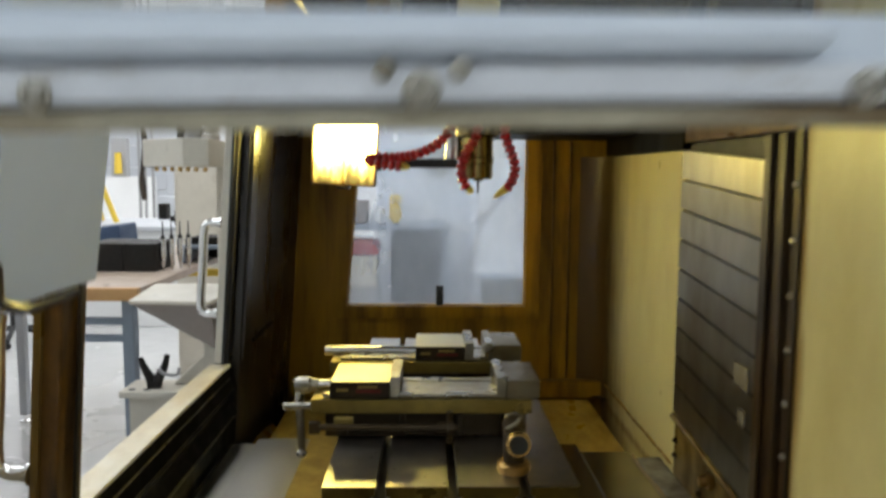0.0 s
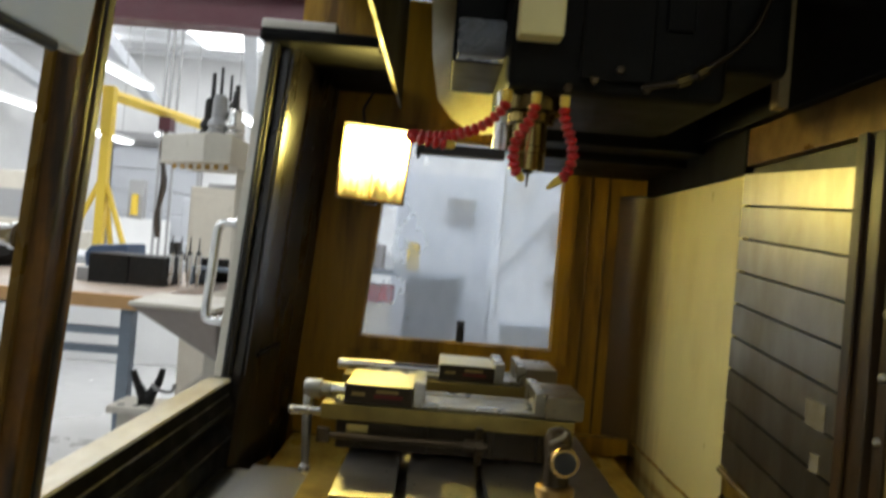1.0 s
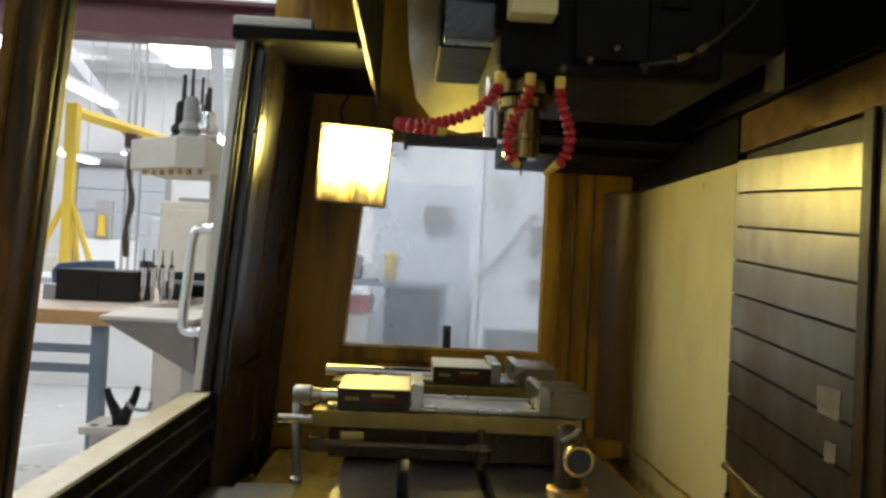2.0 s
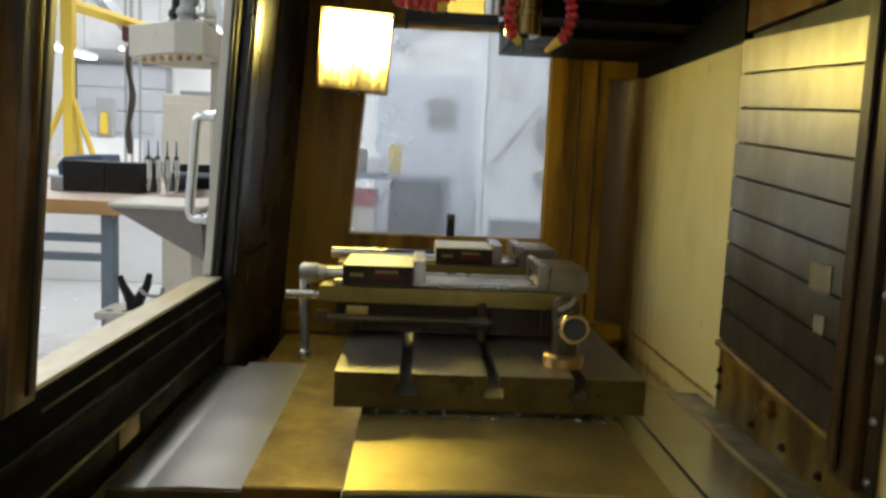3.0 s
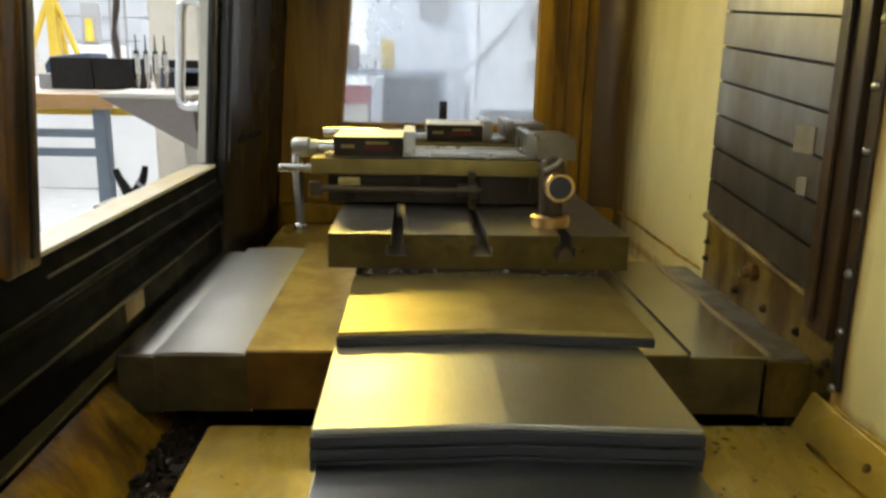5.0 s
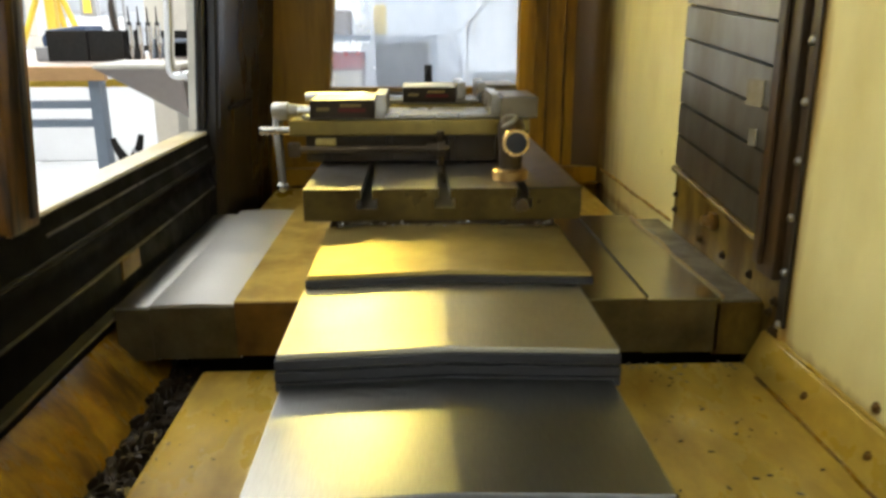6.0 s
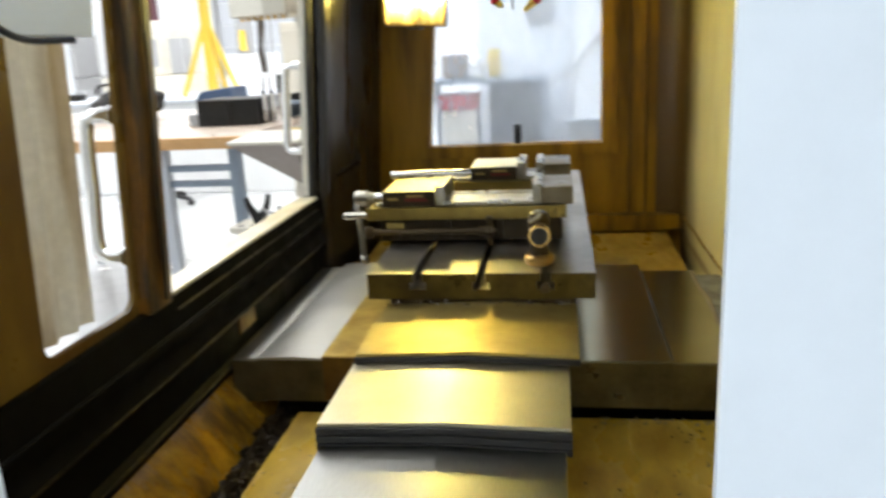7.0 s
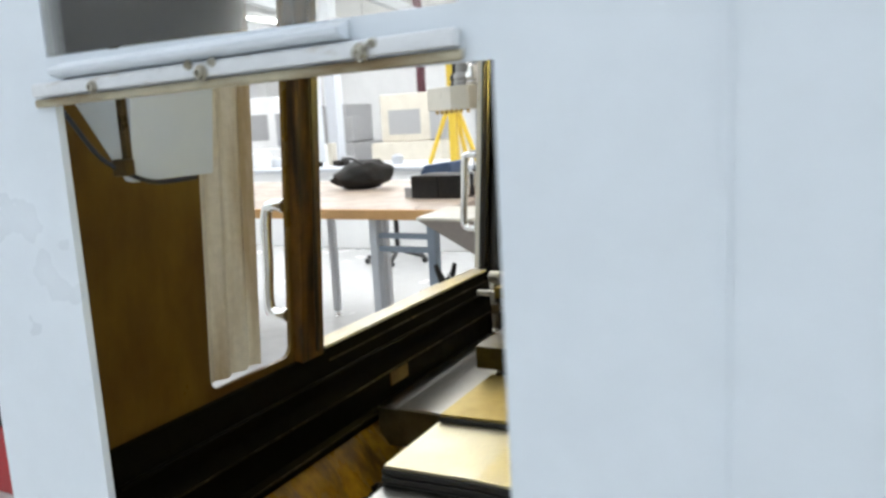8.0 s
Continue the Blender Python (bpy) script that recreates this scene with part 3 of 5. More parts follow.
bm = B(); box(bm, -0.27, -0.26, 0.85, 2.66, 1.738, 1.744, 0.002)
part("worn_lip", bm, M_DARKIRON, skirt, "bright worn lower lip")
# frame post between slats and near wall, with rivets
bm = B(); box(bm, BACK - 0.02, BACK + 0.012, 1.294, 1.366, 0.70, 1.532, 0.005); box(bm, BACK - 0.030, BACK - 0.021, 1.335, 1.364, 0.72, 1.53, 0.003); box(bm, BACK - 0.008, BACK - 0.001, 1.256, 1.286, 0.62, 2.0, 0.002)
rail = thing("slat_guide", "rusty brown guide rail beside the slats", "rail", bm=bm, material=M_RUST)
for k in range(9):
    bm = B(); lathe(bm, (BACK - 0.008, 1.270, 0.623 + 0.1015 * k), (-1, 0, 0), [(0, 0.0085), (0.003, 0.0082), (0.0065, 0.006), (0.008, 0.002)], 10)
    part("rivet", bm, M_DULL, rail)

# slatted way cover
slats = thing("slatted_way_cover", "oily steel slatted way cover on the column side", "way cover")
Y0, Y1 = 1.372, 1.895
NS = 9
for k in range(NS):
    bm = B()
    f0, f1 = k / NS, (k + 1) / NS
    za0, za1 = 0.757 + 0.722 * f0, 0.757 + 0.722 * f1      # end nearer the opening
    zb0, zb1 = 0.815 + 0.70 * f0, 0.815 + 0.70 * f1
    g = 0.005
    for (y, z0, z1) in ((Y0, za0, za1), (Y1, zb0, zb1)):
        for (x, z) in ((BACK + 0.006, z0 + g), (BACK - 0.0112, z0 + g), (BACK - 0.0108, z1 - 0.001), (BACK + 0.006, z1 - 0.001)):
            bm.verts.new((x, y, z))
    bm.verts.ensure_lookup_table()
    v = bm.verts
    for j in range(4):
        bm.faces.new((v[j], v[(j + 1) % 4], v[4 + (j + 1) % 4], v[4 + j]))
    bm.faces.new([v[j] for j in range(4)]); bm.faces.new([v[4 + j] for j in range(4)])
    bmesh.ops.recalc_face_normals(bm, faces=bm.faces[:])
    part("slat", bm, M_SLAT, slats)
bm = B(); box(bm, BACK + 0.01, BACK + 0.03, Y0, Y1, 0.77, 1.53)
part("backing", bm, M_BLACK, slats)
bm = B(); tube(bm, [(BACK - 0.012, Y0, 0.751), (BACK - 0.012, Y1, 0.806)], 0.008, 10)
part("bottom_rail", bm, M_RUSTPLATE, slats, "oily rusted bottom rail")
bm = B(); box(bm, BACK - 0.0145, BACK - 0.0125, 1.425, 1.50, 1.005, 1.055); 
thing("tape_patch", "pale tape patch stuck on the slats", "tape", bm=bm, material=M_TAPE)
bm = B(); box(bm, BACK - 0.0155, BACK - 0.0135, 1.432, 1.468, 0.928, 0.962)
thing("tape_patch", "pale tape patch stuck on the slats", "tape", bm=bm, material=M_TAPE)
for y, z in ((1.305, 0.655), (1.32, 0.63), (1.42, 0.672), (1.56, 0.672), (1.70, 0.672), (1.885, 0.70), (1.885, 0.74), (1.300, 0.60)):
    bm = B(); lathe(bm, (BACK - 0.003, y, z), (-1, 0, 0), [(0, 0.010), (0.003, 0.010), (0.004, 0.006), (0.009, 0.0055), (0.010, 0.003)], 8)
    thing("plate_bolt", "rusty bolt head in the olive plate", "bolt", "bolts round the slats", bm=bm, material=M_IRON)
bm = B(); lathe(bm, (BACK - 0.004, 1.62, 0.735), (-1, 0, 0), [(0, 0.02), (0.012, 0.02), (0.014, 0.013), (0.03, 0.012), (0.032, 0.007)], 6)
thing("drain_plug", "brass hexagon plug under the slats", "plug", bm=bm, material=M_BRASS)

# front (door) side: sill, tracks, lower wall
bm = B(); box(bm, FRONT - 0.05, FRONT + 0.012, 1.16, 2.16, 0.868, 0.877, 0.003)
thing("sill", "worn bare steel door sill", "sill", kind="structure", bm=bm, material=M_SILL)
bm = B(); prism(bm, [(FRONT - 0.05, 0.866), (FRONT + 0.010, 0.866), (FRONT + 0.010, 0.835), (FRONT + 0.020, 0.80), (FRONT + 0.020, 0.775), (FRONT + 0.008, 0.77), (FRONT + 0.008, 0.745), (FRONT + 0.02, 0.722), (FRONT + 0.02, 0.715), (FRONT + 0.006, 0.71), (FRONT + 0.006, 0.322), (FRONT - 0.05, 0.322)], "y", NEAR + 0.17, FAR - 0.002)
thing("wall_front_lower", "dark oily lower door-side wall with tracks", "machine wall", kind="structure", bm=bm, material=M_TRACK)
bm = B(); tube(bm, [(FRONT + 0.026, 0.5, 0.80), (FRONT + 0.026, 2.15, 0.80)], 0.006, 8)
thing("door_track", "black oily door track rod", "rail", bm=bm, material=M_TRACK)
# thin rods of brighter metal draw the highlights along the track edges
for x, z, y0 in ((0.0225, 0.801, 1.2), (0.0105, 0.835, 1.17), (0.0225, 0.7195, 0.5), (0.0255, 0.622, 0.45)):
    bm = B(); tube(bm, [(FRONT + x, y0 + (2.15 - y0) * k / 8, z + 0.0008 * math.sin(5 * k + 90 * z)) for k in range(9)], 0.0028, 8)
    thing("track_edge", "greasy door track edge, its highlight drawn as a thin rod", "rail", "door track edges", bm=bm, material=M_TRACKEDGE)
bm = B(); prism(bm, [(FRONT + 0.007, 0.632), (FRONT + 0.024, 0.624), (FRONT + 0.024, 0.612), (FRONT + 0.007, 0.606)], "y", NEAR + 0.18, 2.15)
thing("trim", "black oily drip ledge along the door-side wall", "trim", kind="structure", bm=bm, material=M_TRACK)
bm = B(); box(bm, FRONT + 0.006, FRONT + 0.010, 1.46, 1.56, 0.665, 0.705, 0.002)
thing("tag_plate", "small dark tan metal tag plate", "plate", bm=bm, material=M_TANEND)
bm = B(); box(bm, FRONT - 0.03, BACK, NEAR + 0.032, FAR, 0.28, 0.32)
thing("floor_trough", "oily amber chip trough floor", "trough", kind="structure", bm=bm, material=M_TROUGH)
bm = B(); prism(bm, [(FRONT + 0.008, 0.592), (FRONT + 0.05, 0.545), (FRONT + 0.092, 0.482), (FRONT + 0.092, 0.43), (FRONT + 0.008, 0.53)], "y", NEAR + 0.18, 2.6)
thing("trough_slope", "amber rust-stained sloping trough side", "trough", kind="structure", bm=bm, material=M_TROUGH)
rnd = random.Random(5)
bm = B()
for k in range(620):
    x, y, r = FRONT + 0.10 + rnd.random() * 0.08, NEAR + 0.2 + rnd.random() * 1.1, 0.006 + 0.008 * rnd.random()
    bmesh.ops.create_icosphere(bm, subdivisions=1, radius=r, matrix=Matrix.Translation((x, y, 0.467 + 0.02 * rnd.random())) @ Matrix.Rotation(rnd.random() * 6, 4, (rnd.random(), 1, rnd.random())) @ Matrix.Diagonal((1, 1.8, 0.5, 1)))
box(bm, FRONT + 0.093, -0.461, NEAR + 0.19, 1.345, 0.322, 0.47)
thing("metal_chips", "dark oily metal chips in the trough", "chips", kind="stuff", bm=bm, material=M_BODYIRON)

# post between the doors
bm = B()
box(bm, FRONT - 0.012, FRONT + 0.022, 1.054, 1.142, 0.862, 2.05, 0.006)
box(bm, FRONT - 0.014, FRONT - 0.008, 1.143, 1.153, 0.88, 2.05, 0.002)
lean(bm)
post = thing("door_post", "rust-brown oil-streaked steel door post", "post", kind="structure", bm=bm, material=M_POST)
bm = B(); box(bm, FRONT + 0.024, FRONT + 0.03, 1.10, 1.112, 0.88, 2.05, 0.002); lean(bm)
part("edge_strip", bm, M_RUST, post)

# near door-side wall: brown panel with a rounded window
WY0, WY1, WZB = 0.772, 1.043, 0.885
bm = B()
wall_holes(bm, "x", FRONT - 0.016, FRONT - 0.004, NEAR + 0.16, 1.053, 0.861, 2.05, [(WY0, WY1, WZB, 1.85)])
# fillets in the lower window corners
for yc, s in ((WY0, 1), (WY1, -1)):
    pts = [(yc, WZB)] + [(yc + s * (0.03 - 0.03 * math.sin(a)), WZB + 0.03 - 0.03 * math.cos(a)) for a in [math.pi / 2 * k / 5 for k in range(6)]]
    prism(bm, pts, "x", FRONT - 0.0155, FRONT - 0.0045)
lean(bm)
wall_front_near = thing("wall_front_near", "brown oil-stained inner door panel", "machine wall", kind="structure", bm=bm, material=M_BROWNPANEL)
bm = B()
N = 24
top, low = [], []
for k in range(N + 1):
    y = 0.70 + (1.005 - 0.70) * k / N
    x = FRONT - 0.075 + 0.008 * math.sin(k * 1.35)
    low.append(bm.verts.new((x, y, 0.87))); top.append(bm.verts.new((x, y, 2.0)))
for k in range(N):
    bm.faces.new((low[k], low[k + 1], top[k + 1], top[k]))
bmesh.ops.solidify(bm, geom=bm.faces[:], thickness=0.004)
lean(bm)
thing("ribbed_sheet", "pale ribbed plastic sheet outside the window", "plastic sheet", bm=bm, material=M_PLASTICSHEET)


def handle(parent, label, x, y, z0, z1, out):
    bm = B()
    p = [(x, y, z0), (x + out * 0.7, y, z0 + 0.001), (x + out, y, z0 + 0.025), (x + out, y, (z0 + z1) / 2), (x + out, y, z1 - 0.025), (x + out * 0.7, y, z1 - 0.001), (x, y, z1)]
    tube(bm, smooth_path(p, 6), 0.0135, 16)
    for z in (z0, z1):
        cyl(bm, (x - 0.001 * out, y, z), (x + out * 0.12, y, z), 0.017)
    lean(bm)
    return part("door_handle", bm, M_CHROME, parent, label)


handle(wall_front_near, "chrome bow handle", FRONT - 0.017, 1.048, 0.985, 1.25, -0.055)

# far sliding door, slid open, with dark inner panel
door = thing("sliding_door", "open grey-edged sliding door with dark inner panel", "door")
bm = B(); box(bm, FRONT - 0.035, FRONT - 0.008, 2.15, 2.75, 0.88, 1.80, 0.004); lean(bm)
part("leaf", bm, M_CREAM_OUT, door)
bm = B(); box(bm, FRONT - 0.006, FRONT + 0.006, 2.15, 2.185, 0.88, 1.80, 0.004); box(bm, FRONT - 0.012, FRONT - 0.002, 2.139, 2.149, 0.88, 1.80, 0.003); lean(bm)
part("edge_seal", bm, M_BLACK, door, "black rubber edge seal")
handle(door, "chrome bow handle", FRONT - 0.036, 2.165, 1.03, 1.30, -0.05)
bm = B()
prism(bm, [(FRONT + 0.006, 2.19), (FRONT + 0.03, 2.19), (FRONT + 0.05, 2.23), (FRONT + 0.055, 2.45), (FRONT + 0.085, FAR - 0.002), (FRONT + 0.03, FAR - 0.002)], "z", 0.50, 1.80)
for y in (2.2, 2.215):
    box(bm, FRONT + 0.02, FRONT + 0.04, y, y + 0.006, 0.88, 1.78)
lean(bm)
bm2 = B(); box(bm2, FRONT + 0.052, FRONT + 0.062, 2.24, FAR - 0.06, 0.925, 0.94, 0.003); lean(bm2)
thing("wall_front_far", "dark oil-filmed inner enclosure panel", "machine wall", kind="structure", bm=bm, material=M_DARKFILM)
thing("panel_rib", "dark horizontal rib on the inner panel", "rib", kind="structure", bm=bm2, material=M_DARK)
bm = B(); box(bm, FRONT - 0.03 + 0.065, -0.285, 2.19, FAR - 0.002, 1.805, 1.85, 0.004)
thing("alcove_roof", "dark oily roof over the open door leaf", "roof", kind="structure", bm=bm, material=M_DARK)
bm = B(); box(bm, FRONT + 0.02, -0.30, 2.130, 2.20, 1.80, 1.834, 0.006)
thing("top_rail", "black oily inner rail over the open door", "rail", kind="structure", bm=bm, material=M_DARK)
bm = B(); box(bm, FRONT + 0.02, -0.42, 2.14, 2.188, 1.836, 1.862, 0.006)
thing("top_rail", "grey enamel top rail of the enclosure", "rail", kind="structure", bm=bm, material=M_CREAM_OUT)

# lintel over the near opening
bm = B()
box(bm, -0.292, 0.262, NEAR - 0.016, NEAR - 0.002, 1.4835, 1.499, 0.003, m=Matrix.Rotation(radians(-0.9), 4, "Y"))
lintel = thing("lintel", "chipped white enamel window rail with rusty lower edge", "rail", bm=bm, material=M_LINTEL)
bm = B(); prism(bm, [(NEAR - 0.002, 1.501), (NEAR - 0.012, 1.502), (NEAR - 0.022, 1.506), (NEAR - 0.024, 1.512), (NEAR - 0.012, 1.516), (NEAR - 0.002, 1.52)], "x", -0.25, 0.15, 0.0015)
bmesh.ops.transform(bm, matrix=Matrix.Rotation(radians(-0.9), 4, "Y"), verts=bm.verts)
part("drip_flange", bm, M_WHITE, lintel)
bm = B(); box(bm, -0.300, 0.264, NEAR - 0.008, NEAR - 0.002, 1.472, 1.482, 0.003, m=Matrix.Rotation(radians(-0.9), 4, "Y"))
part("lower_lip", bm, M_LIP, lintel, "grimy rust-edged lower lip")
for x, z, r in ((-0.208, 1.484, 0.0055), (-0.046, 1.487, 0.0065), (0.145, 1.490, 0.0065), (-0.062, 1.4955, 0.0035), (-0.030, 1.496, 0.0035), (0.158, 1.497, 0.0035)):
    bm = B(); lathe(bm, (x, NEAR - 0.0165, z), (0, -1, 0), [(0, r * 1.35), (0.0015, r * 1.3), (0.002, r), (0.0045, r * 0.9), (0.0055, r * 0.45), (0.003, r * 0.4)], 14)
    part("screw", bm, M_DULL, lintel)
bm = B(); box(bm, -0.301, 0.233, NEAR + 0.002, NEAR + 0.007, 1.526, 1.948)
thing("upper_window", "grey smeared upper side window pane", "window", bm=bm, material=M_CLEAR).visible_shadow = False
bm = B(); box(bm, 0.448, 0.454, NEAR - 0.003, NEAR + 0.001, FLOOR, 2.1, 0.001)
part("seam", bm, M_WHITE, wall_near)

# white housing hung inside by the door corner
hb = thing("switch_housing", "white enamel sheet metal switch housing", "housing")
bm = B(); prism(bm, [(-0.298, 1.368), (-0.298, 1.62), (-0.50, 1.62), (-0.50, 1.58), (-0.312, 1.370)], "y", 0.338, 0.486, 0.003)
for v in bm.verts:
    v.co.x += 0.13 * (v.co.z - 1.368)
part("body", bm, M_WHITE, hb)
bm = B(); box(bm, -0.301, -0.290, 0.328, 0.337, 1.385, 1.62, 0.002); box(bm, -0.31, -0.285, 0.318, 0.335, 1.378, 1.40, 0.003)
part("hinge", bm, M_IRON, hb)
bm = B(); tube(bm, smooth_path([(-0.43, NEAR + 0.011, 1.545), (-0.41, 0.295, 1.515), (-0.365, 0.305, 1.458), (-0.32, 0.31, 1.405), (-0.293, 0.335, 1.378), (-0.296, 0.38, 1.3655), (-0.298, 0.45, 1.3655)], 8), 0.0032, 10)
thing("cable", "dark blue cable under the white housing", "cable", bm=bm, material=M_CABLE)

# ---- machine bed and covers ----
bm = B()
box(bm, -0.46, BACK - 0.001, NEAR + 0.033, 1.34, 0.33, 0.52, 0.008)
bed = thing("machine_bed", "oily cream-painted cast machine bed", "machine bed")
part("near_casting", bm, M_BEDPAINT, bed)
bm = B(); box(bm, -0.55, BACK - 0.06, 1.75, FAR - 0.06, 0.322, 0.60, 0.008)
part("far_casting", bm, M_BEDPAINT, bed)
# added block closes the gap under the covers; its dark colour is the shade there
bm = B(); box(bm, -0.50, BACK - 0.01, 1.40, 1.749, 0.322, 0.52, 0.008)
part("middle_casting", bm, M_DARK, bed, "filler block under the covers, dark for the shade there")
bm = B(); prism(bm, [(BACK - 0.040, 0.522), (BACK - 0.002, 0.522), (BACK - 0.002, 0.590), (BACK - 0.010, 0.588)], "y", NEAR + 0.035, 1.33, 0.003)
thing("wall_skirt", "stained cream skirting flange along the wall", "skirt", kind="structure", bm=bm, material=M_BEDPAINT)

for y, x, z in ((0.93, 0.024, 0.552), (1.12, 0.024, 0.552), (0.965, 0.001, 0.612)):
    bm = B(); lathe(bm, (BACK - x, y, z), (-1, 0, 0.3), [(0, 0.010), (0.002, 0.010), (0.0025, 0.0055), (0.006, 0.005), (0.007, 0.003)], 8)
    thing("flange_bolt", "rusty bolt in the skirting flange", "bolt", "flange bolts", bm=bm, material=M_TANEND)
ycov = thing("cross_way_cover", "telescopic steel way cover across the bed", "way cover")


def ysection(x0, x1, z, y0, y1, mat, label="", crown=0.0):
    bm = B()
    if crown:
        # slight bow added to catch highlights: the middle stands above the long edges
        top = [(x0 + (x1 - x0) * k / 12, z - crown * (1 - math.sin(math.pi * k / 12) ** 1.0)) for k in range(13)]
        prism(bm, [(x0, z - 0.112)] + top + [(x1, z - 0.112)], "y", y0, y1)
    else:
        box(bm, x0, x1, y0, y1, z - 0.112, z, 0.0025)
    sec = part("section", bm, mat, ycov, label)
    # thin plate over the front end carries the darker, less reflecting tone
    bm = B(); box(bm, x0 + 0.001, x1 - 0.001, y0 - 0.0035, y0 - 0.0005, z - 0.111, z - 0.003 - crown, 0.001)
    part("end_face", bm, M_TANEND if mat is M_TANCOVER else M_ENDSTEEL, sec, "oily end face, darkened for weaker reflection")


ysection(-0.620, -0.545, 0.645, 1.358, 2.12, M_STEELY, crown=0.0025)
ysection(-0.552, -0.386, 0.651, 1.352, 2.15, M_STEELY, crown=0.003)
ysection(-0.392, -0.15, 0.658, 1.346, 2.17, M_TANCOVER, "oil-yellowed inner section")
ysection(0.15, 0.40, 0.652, 1.346, 2.10, M_STEELDARK)
ysection(0.395, 0.545, 0.647, 1.352, 2.05, M_STEELDARK)
ysection(0.541, 0.643 - 0.016, 0.642, 1.356, 2.02, M_STEELMOTTLE)
bm = B(); box(bm, 0.534, 0.6272, 1.3485, 1.3545, 0.53, 0.638, 0.002)
part('end_plate', bm, M_RUSTPLATE, ycov, 'oil-yellowed end plate')
bm = B(); tube(bm, smooth_path([(0.5475 + 0.0035 * math.sin(1.3 * k), 1.353 + 0.0667 * k, 0.6475 + 0.0015 * math.sin(2.1 * k + 1)) for k in range(11)], 4), 0.0052, 8)
part("wiper_lip", bm, M_TAG, ycov, "pale warped wiper strip")
bm = B(); box(bm, 0.3975, 0.402, 1.352, 2.02, 0.649, 0.655, 0.0015)
part("wiper_lip", bm, M_BODYIRON, ycov)
# saddle under the table
bm = B(); box(bm, -0.17, 0.17, 1.30, 2.25, 0.56, 0.75, 0.01); box(bm, -0.19, 0.19, 1.22, 2.35, 0.75, 0.845, 0.01)
thing("saddle", "dark cast iron saddle under the table", "saddle", bm=bm, material=M_IRON)

xcov = thing("table_way_cover", "telescopic ridged steel way cover before the table", "way cover")


def xsection(y0, y1, xl, xr, z, rise, drop, mat, lips=1):
    xm = (xl + xr) / 2
    bm = B()
    prism(bm, [(xl, z), (xm, z + rise), (xr, z), (xr, z - drop), (xl, z - drop)], "y", y0, y1, 0.0018)
    s = part("section", bm, mat, xcov)
    for k in range(lips):
        zz = z - 0.006 - 0.0125 * k
        bm = B()
        prism(bm, [(xl - 0.0015, zz), (xm, zz + rise), (xr + 0.0015, zz), (xr + 0.0015, zz - 0.0105), (xm, zz + rise - 0.0105), (xl - 0.0015, zz - 0.0105)], "y", y0 - 0.005 - 0.002 * (k % 2), y0 + 0.006, 0.001)
        part("wiper_lip", bm, M_BLACK, s, "black rubber wiper lip")


xsection(0.938, 1.198, -0.190, 0.190, 0.837, 0.006, 0.013, M_OILSTEEL, 1)
xsection(0.722, 1.10, -0.194, 0.173, 0.820, 0.006, 0.038, M_STEEL, 3)
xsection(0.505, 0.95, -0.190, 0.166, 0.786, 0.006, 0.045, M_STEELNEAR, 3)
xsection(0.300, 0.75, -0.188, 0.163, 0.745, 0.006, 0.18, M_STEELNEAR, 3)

# ---- table with slots ----
tbl = thing("machine_table", "ground iron machine table with T-slots", "machine table")
TZ, TF, TE = 0.90, 1.20, 2.419
prof = [(-0.2285, TZ - 0.053), (-0.2285, TZ)]
for xs in (-0.125, 0.003, 0.131):
    prof += [(xs - 0.009, TZ), (xs - 0.009, TZ - 0.018), (xs - 0.016, TZ - 0.018), (xs - 0.016, TZ - 0.033), (xs + 0.016, TZ - 0.033), (xs + 0.016, TZ - 0.018), (xs + 0.009, TZ - 0.018), (xs + 0.009, TZ)]
prof += [(0.2285, TZ), (0.2285, TZ - 0.053)]
bm = B(); prism(bm, prof, "y", TF, TE)
bm.faces.index_update()
bm.normal_update()
# end faces and downward faces take the darker iron
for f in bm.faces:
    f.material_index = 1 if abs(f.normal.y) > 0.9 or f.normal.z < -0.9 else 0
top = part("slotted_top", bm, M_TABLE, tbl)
top.data.materials.append(M_DARKIRON)
for x in (-0.17, -0.10, 0.10, 0.155):
    bm = B(); lathe(bm, (x, TF - 0.004, TZ - 0.060), (0, -1, 0), [(0, 0.006), (0.005, 0.006), (0.006, 0.003)], 8)
    part("cap_screw", bm, M_IRON, tbl)


